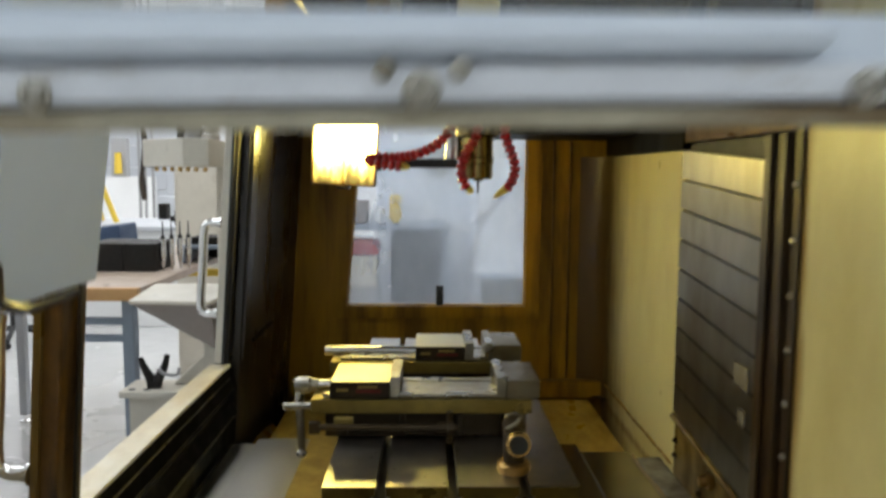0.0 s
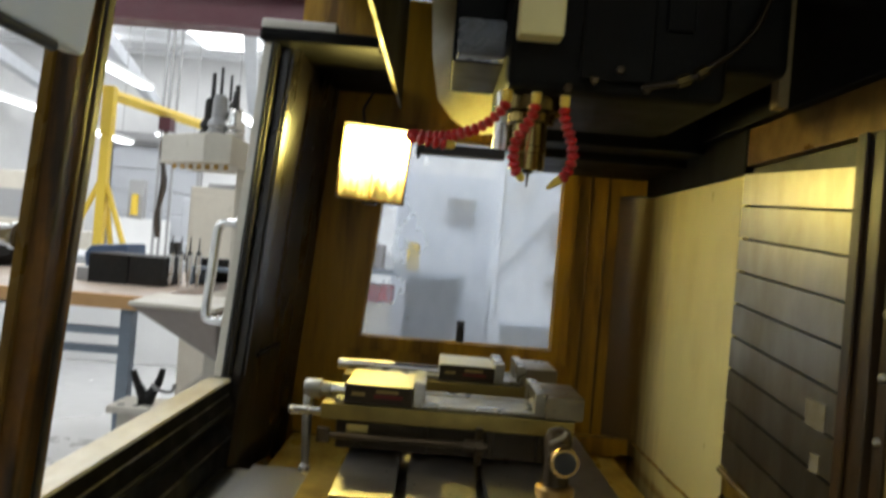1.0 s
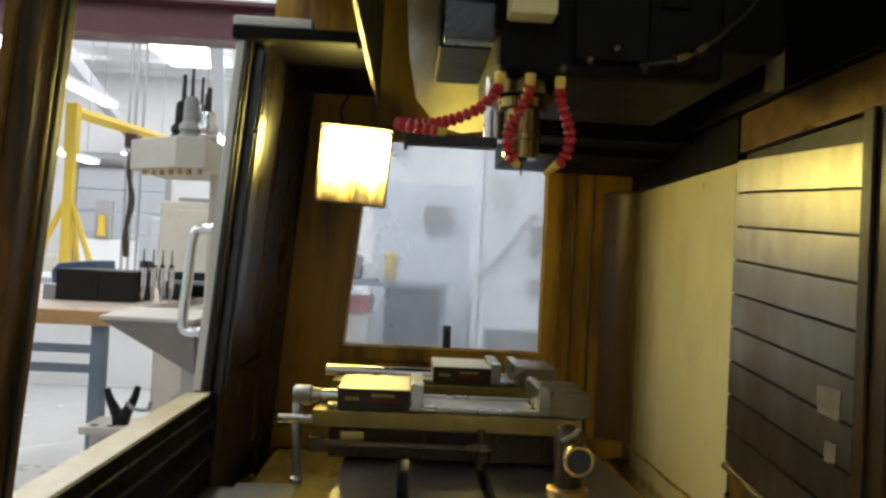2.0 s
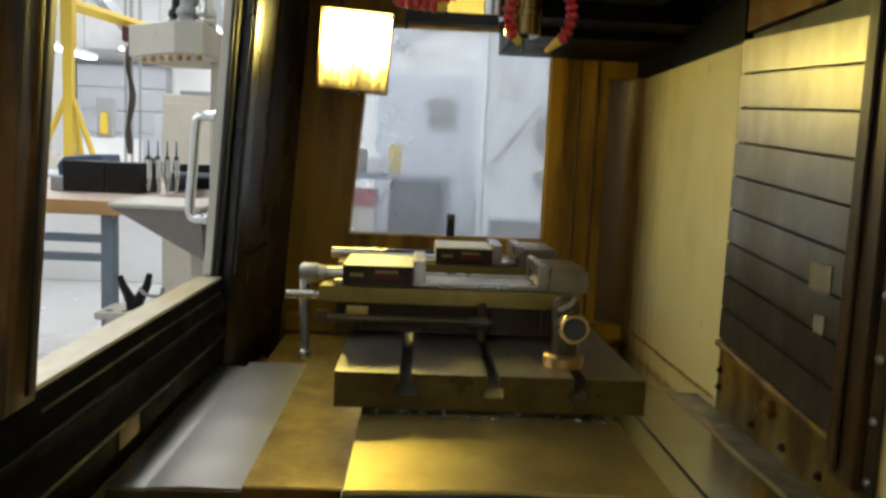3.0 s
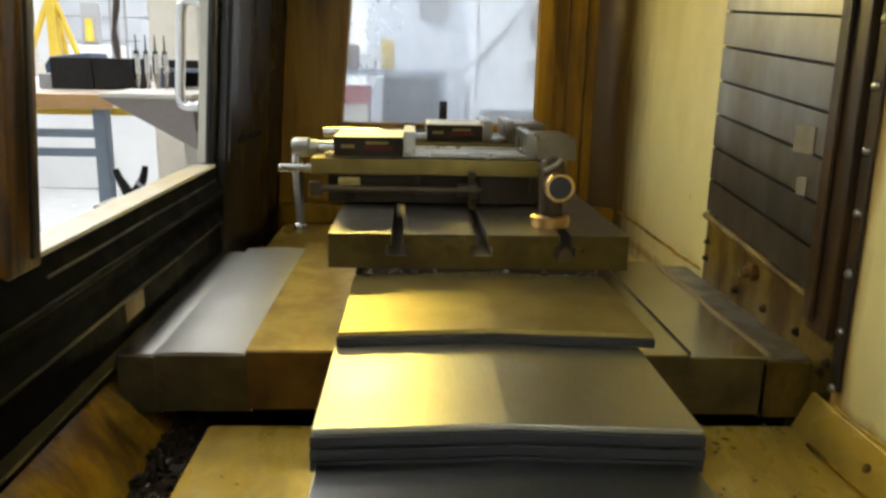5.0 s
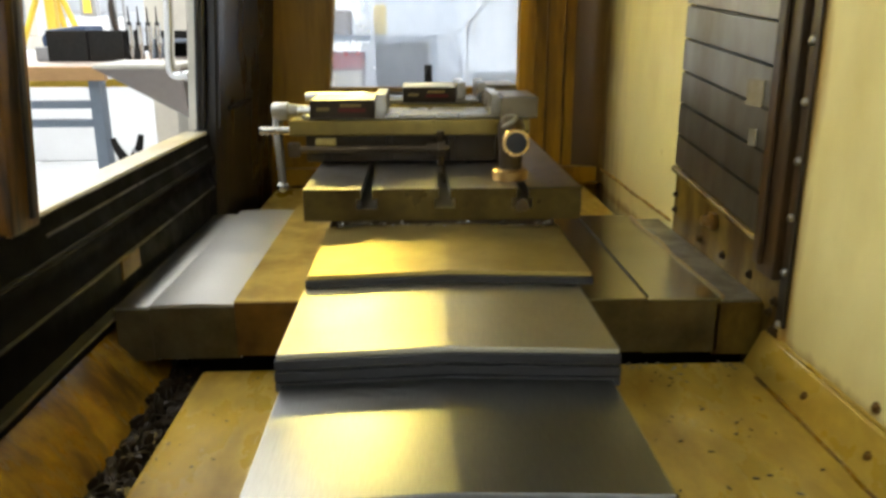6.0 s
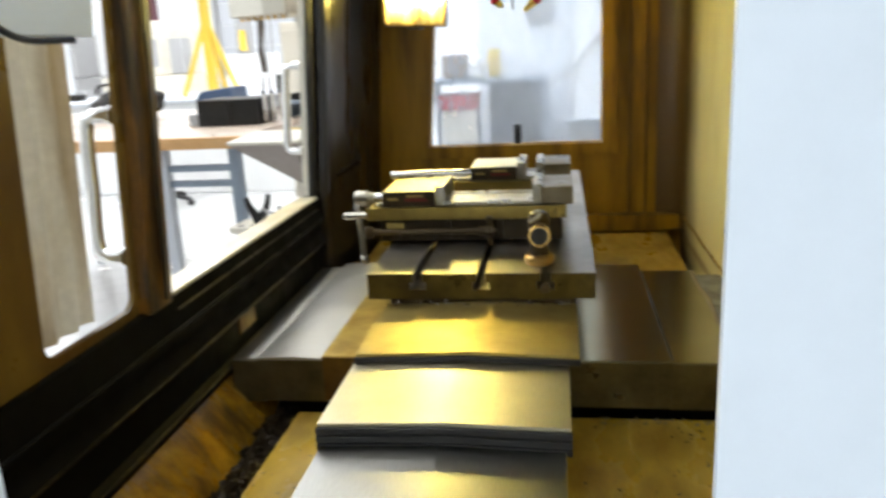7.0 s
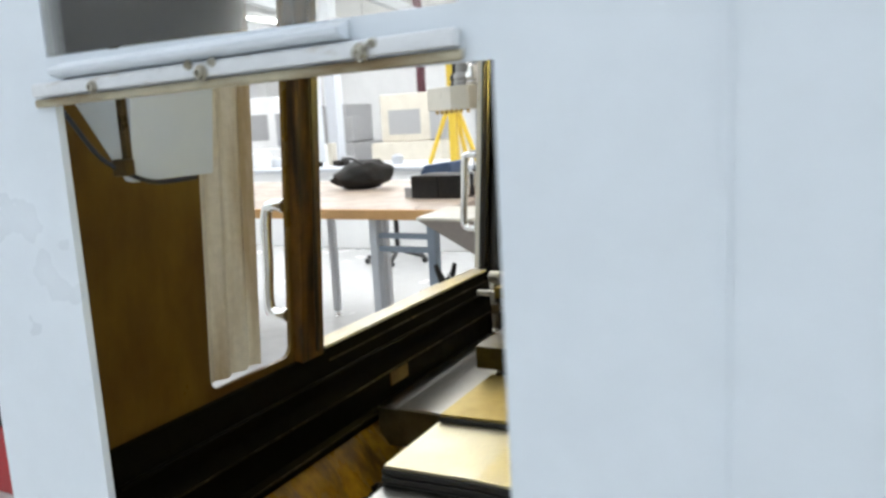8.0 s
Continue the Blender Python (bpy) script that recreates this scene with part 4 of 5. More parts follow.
# ---- vises ----
def vise(y, jaw, label):
    """A machine vise, its base across the table; jaw: place of the moving jaw's face."""
    v = thing("machine_vise", label, "vise", "vises on the table")
    w = 0.155
    bm = B()
    box(bm, -0.284, 0.175, y, y + w, 0.955, 0.985, 0.003)
    part("base_rail", bm, M_VISEIRON, v, "oil-browned steel base rail")
    bm = B()
    box(bm, -0.255, 0.165, y + 0.012, y + w - 0.012, 0.903, 0.954, 0.003)
    for x in (-0.22, -0.10, 0.02, 0.11):
        box(bm, x, x + 0.012, y + 0.004, y + 0.013, 0.905, 0.953, 0.002)
    part("body", bm, M_BODYIRON, v)
    bm = B(); box(bm, -0.24, 0.12, y + 0.03, y + w - 0.03, 0.986, 0.991, 0.001)
    part("screw_cover", bm, M_DULL, v)
    for yy in (y + 0.012, y + w - 0.032):
        bm = B(); box(bm, -0.26, 0.12, yy, yy + 0.02, 0.986, 0.994, 0.0015)
        part("way", bm, M_DULL, v, "ground steel way")
    bm = B(); cyl(bm, (-0.305, y + w / 2, 0.995), (jaw - 0.08, y + w / 2, 0.995), 0.012)
    part("screw", bm, M_BRIGHT, v)
    bm = B(); box(bm, jaw - 0.145, jaw - 0.022, y, y + w, 0.9865, 1.024, 0.003)
    mj = part("moving_jaw", bm, M_STEEL, v)
    bm = B(); box(bm, jaw - 0.1445, jaw - 0.0225, y - 0.0022, y - 0.0004, 0.988, 1.0225)
    pl = part("label_plate", bm, M_BODYIRON, mj, "black label plate with gold and red bars")
    bm = B(); box(bm, jaw - 0.132, jaw - 0.108, y - 0.003, y - 0.0023, 1.003, 1.009)
    part("print_bar", bm, M_LABELGOLD, mj)
    bm = B(); box(bm, jaw - 0.092, jaw - 0.04, y - 0.003, y - 0.0023, 1.000, 1.007)
    part("print_bar", bm, M_LABELRED, mj)
    bm = B(); box(bm, jaw - 0.088, jaw - 0.048, y - 0.003, y - 0.0023, 1.010, 1.015)
    part("print_bar", bm, M_LABELGOLD, mj)
    bm = B(); box(bm, jaw - 0.0215, jaw, y - 0.001, y + w + 0.001, 0.9955, 1.033, 0.002)
    part("jaw_plate", bm, M_DULL, v)
    bm = B(); box(bm, 0.10, 0.119, y - 0.001, y + w + 0.001, 0.9955, 1.033, 0.002)
    part("jaw_plate", bm, M_DULL, v)
    bm = B(); box(bm, 0.1195, 0.19, y, y + w, 0.9865, 1.027, 0.0025)
    part("fixed_jaw", bm, M_JAWIRON, v)
    return v


vise(1.44, -0.098, "steel machine vise with open jaws on the table")
vise(1.76, 0.072, "steel machine vise with nearly closed jaws on the table")
crank = thing("vise_crank", "grey steel crank handle hung on the vise screw", "crank handle")
bm = B(); lathe(bm, (-0.327, 1.5175, 0.995), (1, 0, 0), [(0, 0.016), (0.004, 0.018), (0.03, 0.018), (0.034, 0.014), (0.05, 0.013)], 16)
part("socket", bm, M_DULL, crank)
bm = B(); tube(bm, smooth_path([(-0.318, 1.5175, 0.985), (-0.318, 1.512, 0.95), (-0.316, 1.51, 0.90), (-0.314, 1.508, 0.852)], 6), lambda t: 0.0105 - 0.003 * t, 12)
part("arm", bm, M_DULL, crank)
bm = B(); bmesh.ops.create_uvsphere(bm, u_segments=14, v_segments=10, radius=0.0115, matrix=Matrix.Translation((-0.314, 1.508, 0.845)))
part("ball_knob", bm, M_DULL, crank)
bm = B(); cyl(bm, (-0.345, 1.47, 0.962), (-0.285, 1.47, 0.962), 0.0075)
thing("vise_screw_stub", "bright steel stub shaft beside the vise", "shaft", bm=bm, material=M_DULL)

# clamp rod before the vise
rod = thing("clamp_rod", "oily threaded clamp rod before the vise", "rod")
bm = B(); cyl(bm, (-0.27, 1.425, 0.932), (0.02, 1.425, 0.932), 0.0065); box(bm, -0.285, -0.262, 1.418, 1.432, 0.918, 0.945, 0.003)
part("shaft", bm, M_IRON, rod)
bm = B(); lathe(bm, (-0.022, 1.425, 0.932), (1, 0, 0), [(0, 0.012), (0.02, 0.012), (0.021, 0.016), (0.034, 0.016)], 8); cyl(bm, (0.003, 1.425, 0.90), (0.003, 1.425, 0.965), 0.007, seg=10)
part("nut", bm, M_IRON, rod)
bm = B(); box(bm, -0.235, -0.195, 1.43, 1.4385, 0.935, 0.952, 0.003)
part("lug", bm, M_OILSTEEL, rod)

# coolant nozzle standing on the table
noz = thing("tool_setter", "dark cylinder fitting with brass rings on the table", "fitting")
bm = B(); lathe(bm, (0.118, 1.27, 0.901), (0, 0, 1), [(0, 0.029), (0.006, 0.031), (0.016, 0.031), (0.02, 0.026)], 28)
part("base_ring", bm, M_BRASS, noz)
bm = B(); lathe(bm, (0.118, 1.27, 0.921), (0, 0, 1), [(0, 0.020), (0.03, 0.020), (0.07, 0.023), (0.085, 0.018), (0.09, 0.008)], 24)
part("body", bm, M_IRON, noz)
bm = B(); lathe(bm, (0.12, 1.268, 0.972), (0, -1, 0), [(0, 0.018), (0.03, 0.0195), (0.05, 0.0205)], 24)
barrel = part("barrel", bm, M_IRON, noz)
bm = B(); lathe(bm, (0.12, 1.222, 0.972), (0, -1, 0), [(0, 0.0228), (0.010, 0.0228), (0.013, 0.021), (0.013, 0.0172), (0.006, 0.0165)], 28)
part("ring", bm, M_BRASS, barrel, "worn brass ring")
bm = B(); cyl(bm, (0.12, 1.214, 0.972), (0.12, 1.2075, 0.972), 0.0172, seg=28)
part("bore", bm, M_BLACK, barrel, "dark bore")
bm = B(); tube(bm, smooth_path([(0.100, 1.235, 0.994), (0.109, 1.232, 1.000), (0.118, 1.234, 1.005), (0.124, 1.238, 1.012)], 5), 0.004, 8)
part("tie", bm, M_TAPE, noz, "pale plastic tie")
bm = B(); prism(bm, [(0.120, 0.862), (0.138, 0.862), (0.142, 0.870), (0.139, 0.880), (0.130, 0.884), (0.119, 0.876)], "y", TF - 0.010, TF - 0.001, 0.002)
thing("slot_plug", "black rubber plug in the slot end", "plug", bm=bm, material=M_IRON)

# ---- spindle head ----
head = thing("spindle_head", "dark oily spindle head with coolant hoses, shadow in its colour", "spindle head")
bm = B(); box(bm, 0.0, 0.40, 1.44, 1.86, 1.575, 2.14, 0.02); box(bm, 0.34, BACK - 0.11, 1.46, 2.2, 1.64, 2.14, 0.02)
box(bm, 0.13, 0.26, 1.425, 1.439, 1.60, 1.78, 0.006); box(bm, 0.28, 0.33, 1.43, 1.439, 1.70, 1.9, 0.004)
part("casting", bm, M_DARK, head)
bm = B(); tube(bm, smooth_path([(0.24, 1.42, 1.592), (0.30, 1.415, 1.604), (0.345, 1.415, 1.627), (0.43, 1.42, 1.705), (0.47, 1.44, 1.80)], 6), 0.006, 10)
part("coolant_pipe", bm, M_BODYIRON, head)
for a, b in (((0.30, 1.415, 1.604), (0.322, 1.415, 1.613)), ((0.335, 1.415, 1.620), (0.35, 1.415, 1.632))):
    bm = B(); cyl(bm, a, b, 0.011, seg=6)
    part("pipe_fitting", bm, M_DARKIRON, head, "oily brass hexagon fitting")
for x in (0.11, 0.155, 0.20, 0.25):
    bm = B(); lathe(bm, (x, 1.425, 1.60 + 0.02 * math.sin(x * 40)), (0, -1, 0), [(0, 0.008), (0.008, 0.008), (0.01, 0.005)], 6)
    part("bolt", bm, M_IRON, head)
bm = B(); box(bm, -0.10, 0.0, 1.55, 1.84, 1.643, 2.14, 0.006); 
part("side_box", bm, M_DARK, head)
bm = B(); box(bm, -0.092, 0.0, 1.5, 1.548, 1.645, 1.715, 0.004)
part("terminal_box", bm, M_SLATE, head, "oily slate-grey terminal box")
bm = B(); box(bm, 0.012, 0.092, 1.385, 1.438, 1.66, 1.84, 0.006)
part("label_block", bm, M_CREAM, head, "cream block on the head's front")
bm = B(); lathe(bm, (0.06, 1.53, 1.58), (0, 0, -1), [(0, 0.062), (0.03, 0.062), (0.035, 0.046), (0.05, 0.044), (0.054, 0.033), (0.095, 0.033), (0.097, 0.035), (0.108, 0.035), (0.11, 0.033), (0.138, 0.033), (0.141, 0.031)], 28)
part("nose", bm, M_NOSE, head, "steel spindle nose, lamp reflection painted in gold")
bm = B(); lathe(bm, (0.062, 1.53, 1.4395), (0, 0, -1), [(0, 0.012), (0.004, 0.010), (0.006, 0.0028), (0.03, 0.0016)], 20)
part("probe", bm, M_BODYIRON, head, "thin dark probe tip")
bm = B(); cyl(bm, (0.018, 1.60, 1.48), (0.018, 1.60, 1.60), 0.024)
part("air_cylinder", bm, M_BRIGHT, head)
bm = B(); box(bm, -0.15, 0.02, 1.56, 1.60, 1.462, 1.482, 0.003); box(bm, -0.155, -0.148, 1.555, 1.605, 1.455, 1.49, 0.002)
part("arm", bm, M_BLACK, head)
bm = B()
prism(bm, [(-0.19, 2.14), (-0.174, 1.947), (-0.143, 1.789), (-0.09, 1.718), (-0.034, 1.677), (0.009, 1.66), (0.086, 1.66), (0.13, 1.68), (0.13, 2.14)], "y", 2.60, 2.612, 0.003)
for v in bm.verts:
    v.co.y -= 0.85 * (v.co.x + 0.03)
part("splash_guard", bm, M_GUARD, head, "pale curved splash guard")


def hose(label, pts, tip):
    h = thing("coolant_hose", label, "hose", "red coolant hoses")
    path = smooth_path(pts, 10)
    # equal steps along the line for the ball segments
    d = [0.0]
    for a, b in zip(path, path[1:]):
        d.append(d[-1] + (b - a).length)
    n = max(4, int(d[-1] / 0.0135))
    for k in range(n):
        s = d[-1] * (k + 0.5) / n
        i = max(j for j in range(len(d)) if d[j] <= s)
        i = min(i, len(path) - 2)
        c = path[i].lerp(path[i + 1], (s - d[i]) / (d[i + 1] - d[i]))
        ax = (path[i + 1] - path[i]).normalized()
        bm = B(); lathe(bm, c - ax * 0.0068, ax, [(0, 0.0062), (0.002, 0.0092), (0.006, 0.0112), (0.010, 0.0092), (0.0135, 0.0058)], 12)
        part("segment", bm, M_RED, h)
    bm = B(); lathe(bm, path[0] + Vector((0, 0, 0.02)), (0, 0, -1), [(0, 0.009), (0.014, 0.009), (0.02, 0.007)], 12)
    part("fitting", bm, M_YELLOWTIP, h, "yellow plastic fitting")
    ax = (path[-1] - path[-3]).normalized()
    bm = B(); lathe(bm, path[-1] - ax * 0.002, ax, [(0, 0.008), (0.012, 0.007), (0.03 if tip else 0.016, 0.0035)], 10)
    part("tip", bm, M_YELLOWTIP, h, "yellow nozzle tip")


hose("red segmented coolant hose bent to the side", [(0.003, 1.41, 1.545), (-0.005, 1.41, 1.53), (-0.03, 1.42, 1.505), (-0.07, 1.44, 1.488), (-0.11, 1.47, 1.483), (-0.148, 1.48, 1.483), (-0.163, 1.455, 1.478), (-0.150, 1.432, 1.470), (-0.118, 1.428, 1.466), (-0.095, 1.428, 1.464)], False)
hose("red segmented coolant hose by the spindle", [(0.053, 1.40, 1.543), (0.048, 1.40, 1.52), (0.030, 1.41, 1.49), (0.022, 1.42, 1.46), (0.028, 1.43, 1.432), (0.036, 1.435, 1.422)], False)
hose("red segmented coolant hose with long yellow tip", [(0.105, 1.41, 1.543), (0.108, 1.41, 1.52), (0.122, 1.42, 1.49), (0.130, 1.43, 1.46), (0.122, 1.44, 1.43), (0.112, 1.445, 1.42)], True)
# ---- work light ----
wl = thing("work_light", "glowing yellowed work light on the enclosure wall", "work light")
LM = Matrix.Translation((-0.318, 2.45, 1.52)) @ Matrix.Rotation(radians(3), 4, "Y")
bm = B(); box(bm, -0.104, 0.104, 0.052, 0.068, -0.114, 0.114, 0.004, m=LM)
part("back_plate", bm, M_RUST, wl)
# cap in place of the dark top bezel, added to stop light going up
bm = B(); box(bm, -0.106, 0.106, -0.028, 0.072, 0.115, 0.12, 0.002, m=LM); box(bm, -0.106, -0.1045, -0.02, 0.072, -0.115, 0.1145, 0.0005, m=LM)
part("hood", bm, M_RUST, wl, "dark hood for the top bezel, added to cut upward light")
bm = B(); box(bm, -0.098, -0.0016, -0.022, 0.051, -0.108, 0.108, 0.008, m=LM); box(bm, 0.0016, 0.098, -0.022, 0.051, -0.108, 0.108, 0.008, m=LM)
part("lens", bm, M_WORKLIGHT, wl, "glowing yellowed lens")
bm = B()
for b in ((-0.1035, -0.099, -0.005, 0.005, -0.113, 0.113), (0.099, 0.1035, -0.005, 0.005, -0.113, 0.113), (-0.0985, 0.0985, -0.005, 0.005, 0.109, 0.113), (-0.0985, 0.0985, -0.005, 0.005, -0.113, -0.109), (-0.0012, 0.0012, -0.0225, 0.01, -0.1085, 0.1085)):
    box(bm, *b, 0.0015, m=LM)
part("bezel", bm, M_BRASS, wl)
bm = B(); box(bm, -0.02, 0.02, -0.03, 0.05, -0.124, -0.114, 0.003, m=LM)
part("clip", bm, M_IRON, wl)
bm = B(); cyl(bm, (-0.35, 2.51, 1.57), (-0.40, FAR - 0.023, 1.60), 0.015)
part("arm", bm, M_IRON, wl)
bm = B(); tube(bm, smooth_path([(-0.36, 2.50, 1.63), (-0.37, 2.52, 1.68), (-0.38, 2.6, 1.72), (-0.37, 2.75, 1.80)], 6), 0.004, 8)
part("cord", bm, M_BLACK, wl)

# ---- outside the door: tool tray, shelf, bench ----
tray = thing("tool_tray", "cream sheet metal tool holder tray", "tray")
bm = B(); prism(bm, [(-0.945, 2.35), (-0.778, 2.22), (-0.70, 2.22), (-0.70, 2.60), (-0.93, 2.62)], "z", 1.465, 1.55, 0.004)
part("shelf", bm, M_CREAM_OUT, tray)
for k in range(7):
    bm = B(); lathe(bm, (-0.90 + 0.03 * k, 2.345 - 0.018 * k if k < 6 else 2.25, 1.464), (0, 0, -1), [(0, 0.006), (0.006, 0.006), (0.008, 0.008), (0.014, 0.006)], 10)
    part("pull_stud", bm, M_BRASS, tray, "brass pull stud under the shelf")
bm = B(); box(bm, -0.73, -0.69, 2.4, 2.5, 0.1, 1.47, 0.004)
part("stand", bm, M_CREAM_OUT, tray)


def holder(x, y, h, mat, shank, label):
    t = thing("tool_holder", label, "tool holder", "tool holders on the tray")
    bm = B(); lathe(bm, (x, y, 1.551), (0, 0, 1), [(0, 0.03), (0.012, 0.032), (0.02, 0.026), (0.028, 0.032), (0.04, 0.03), (0.05, 0.022), (h * 0.55, 0.02), (h * 0.6, 0.014)], 20)
    part("body", bm, mat, t)
    bm = B(); cyl(bm, (x, y, 1.551 + h * 0.58), (x, y, 1.551 + h), shank, shank * 0.8, 10)
    part("cutter", bm, M_BLACK, t, "dark cutter shank")


holder(-0.80, 2.34, 0.19, M_BLACKBOX, 0.007, "black tool holder with a drill on the tray")
holder(-0.765, 2.30, 0.20, M_GREY, 0.005, "grey tool holder with a thin drill on the tray")
holder(-0.745, 2.40, 0.17, M_BRIGHT, 0.009, "steel tool holder with an end mill on the tray")
holder(-0.72, 2.30, 0.13, M_BRIGHT, 0.011, "short steel tool holder on the tray")
holder(-0.78, 2.45, 0.21, M_BRIGHT, 0.005, "tall steel tool holder on the tray")

shelf = thing("fold_down_shelf", "cream wedge-shaped operator shelf outside the door", "shelf")
bm = B(); prism(bm, [(-0.955, 2.22), (-0.70, 2.20), (-0.70, 2.58), (-1.0, 2.58)], "z", 1.046, 1.058, 0.003)
part("top", bm, M_CREAM_OUT, shelf)
bm = B()
V = [bm.verts.new(p) for p in ((-0.95, 2.225, 1.0455), (-0.70, 2.205, 1.0455), (-0.70, 2.57, 1.0455), (-0.99, 2.57, 1.0455), (-0.70, 2.24, 0.905), (-0.70, 2.57, 0.905))]
for f in ((0, 1, 2, 3), (0, 4, 1), (0, 3, 5, 4), (2, 5, 3), (1, 4, 5, 2)):
    bm.faces.new([V[k] for k in f])
bmesh.ops.recalc_face_normals(bm, faces=bm.faces[:])
# the downward faces' shading is put into this darker taupe
part("hopper", bm, M_TAUPE, shelf, "sloping underside, shading painted in taupe")
bm = B(); box(bm, -0.80, -0.72, 2.45, 2.55, 0.70, 0.96, 0.006)
part("support", bm, M_CREAM_OUT, shelf)

base = thing("cast_pedestal", "cream cast pedestal outside the door", "pedestal")
bm = B(); box(bm, -1.085, -0.70, 2.44, 2.60, 0.685, 0.708, 0.004)
part("plate", bm, M_CREAM_OUT, base)
bm = B(); box(bm, -1.075, -0.70, 2.50, 2.60, FLOOR, 0.684, 0.006)
part("column", bm, M_CREAM_OUT, base)
bm = B(); prism(bm, [(-0.93, 0.709), (-0.70, 0.709), (-0.70, 0.87), (-0.76, 0.87), (-0.84, 0.80)], "y", 2.53, 2.60, 0.005)
part("bracket", bm, M_CREAM_OUT, base)
for x in (-1.05, -1.0):
    bm = B(); cyl(bm, (x, 2.47, 0.7082), (x, 2.47, 0.7092), 0.012, seg=16)
    part("hole", bm, M_BLACK, base, "dark round hole")
fork = thing("tool_fork", "black plastic two-pronged tool fork on the pedestal", "fork")
FX, FY = -0.98, 2.49
bm = B()
prism(bm, [(FX - 0.022, 0.709), (FX + 0.022, 0.709), (FX + 0.03, 0.75), (FX - 0.028, 0.76)], "y", FY - 0.012, FY + 0.012, 0.003)
part("stem", bm, M_BLACKBOX, fork)
for sgn, top in ((-1, 0.815), (1, 0.825)):
    bm = B(); tube(bm, smooth_path([(FX + sgn * 0.008, FY, 0.73), (FX + sgn * 0.02, FY, 0.755), (FX + sgn * 0.036, FY, 0.785), (FX + sgn * 0.046, FY, top)], 6), lambda t: 0.019 - 0.010 * t, 10)
    part("prong", bm, M_BLACKBOX, fork)
bm = B(); tube(bm, smooth_path([(FX + 0.02, FY - 0.016, 0.78), (FX + 0.04, FY - 0.016, 0.762), (FX + 0.075, FY - 0.014, 0.757), (FX + 0.088, FY - 0.014, 0.768), (FX + 0.09, FY - 0.014, 0.785)], 6), 0.006, 8)
part("hook", bm, M_GREY, fork)

# work bench
BT = 1.035
bench = thing("work_bench", "wooden work bench with blue-grey steel legs", "bench")
bm = B(); box(bm, -3.7, -1.07, 2.632, 4.2, BT - 0.032, BT, 0.003)
part("top", bm, M_BENCHTOP, bench)
bm = B(); box(bm, -3.7, -1.07, 2.60, 2.631, BT - 0.045, BT + 0.002, 0.003)
part("edging", bm, M_WOOD, bench, "maple front edging")
for x, y, m in ((-1.145, 2.64, M_BLUEGREY), (-1.455, 2.64, M_PALELEG), (-3.4, 2.64, M_BLUEGREY), (-2.26, 4.0, M_PALELEG), (-2.70, 4.0, M_PALELEG), (-3.5, 4.0, M_PALELEG)):
    bm = B(); box(bm, x, x + 0.042, y, y + 0.05, FLOOR + 0.04, BT - 0.046, 0.004)
    leg = part("leg", bm, m, bench)
    bm = B(); lathe(bm, (x + 0.021, y + 0.025, FLOOR), (0, 0, 1), [(0, 0.028), (0.008, 0.028), (0.012, 0.01), (0.045, 0.009)], 12)
    part("foot", bm, M_CHROME, leg, "chrome levelling foot")
for z in (0.895, 0.832):
    bm = B(); box(bm, -1.412, -1.146, 2.65, 2.675, z, z + 0.026, 0.003)
    part("stretcher", bm, M_BLUEGREY, bench)
bm = B(); box(bm, -2.6, -1.2, 4.21, 4.25, 0.86, 0.90, 0.004)
part("yellow_rail", bm, M_YELLOW, bench, "yellow rail along the back")
# black boxes with collet tools
for x0, x1, lab in ((-1.455, -1.30, "black plastic tool box on the bench"), (-1.297, -1.165, "black plastic tool rack box on the bench")):
    bm = B(); box(bm, x0, x1, 3.06, 3.30, BT + 0.0005, 1.152, 0.004)
    thing("tool_box", lab, "box", "black boxes on the bench", bm=bm, material=M_BLACKBOX)
rack = thing("tool_rack", "blue-grey open tool rack on the bench", "rack")
for b, m in (((-1.16, -0.90, 3.35, 3.62, 1.10, 1.116), M_BLUEGREY), ((-1.16, -0.90, 3.60, 3.62, BT + 0.001, 1.099), M_BLACKBOX), ((-0.92, -0.90, 3.35, 3.598, BT + 0.001, 1.099), M_BLUEGREY), ((-1.16, -1.14, 3.35, 3.598, BT + 0.001, 1.099), M_BLUEGREY), ((-1.13, -0.94, 3.40, 3.58, 1.117, 1.15), M_BLACKBOX)):
    bm = B(); box(bm, *b, 0.003)
    part("panel", bm, m, rack)
for k in range(4):
    t = thing("collet_chuck", "silver collet chuck hung on the box", "collet chuck", "collet chucks by the box")
    x, y = -1.148 + 0.026 * k, 3.10 + 0.03 * k
    bm = B(); lathe(bm, (x, y, 1.15), (0, 0, -1), [(-0.02, 0.004), (-0.018, 0.013), (0, 0.014), (0.004, 0.012), (0.05, 0.014), (0.06, 0.011), (0.105, 0.005), (0.114, 0.003)], 12)
    part("body", bm, M_BRIGHT, t)
    bm = B(); lathe(bm, (x, y, 1.1705), (0, 0, 1), [(0, 0.010), (0.010, 0.010), (0.012, 0.004), (0.07, 0.002)], 10)
    part("cutter", bm, M_BLACK, t, "dark cutter shank")
bm = B(); box(bm, -1.52, -1.47, 3.1, 3.25, BT + 0.0005, 1.09, 0.004)
thing("grey_box", "small grey box on the bench", "box", bm=bm, material=M_GREY)
bm = B(); prism(bm, [(-0.10, 0), (0.11, 0), (0.10, 0.14), (-0.08, 0.12), (-0.11, 0.08)], "y", -0.12, 0.12, 0.012)
thing("blue_bin", "navy blue plastic bin on the bench", "bin", bm=bm, material=M_BLUE, at=(-1.72, 3.95, BT + 0.0005))
bag = thing("black_bag", "slumped black fabric bag on the bench", "bag")
bm = B(); bmesh.ops.create_icosphere(bm, subdivisions=4, radius=1.0)
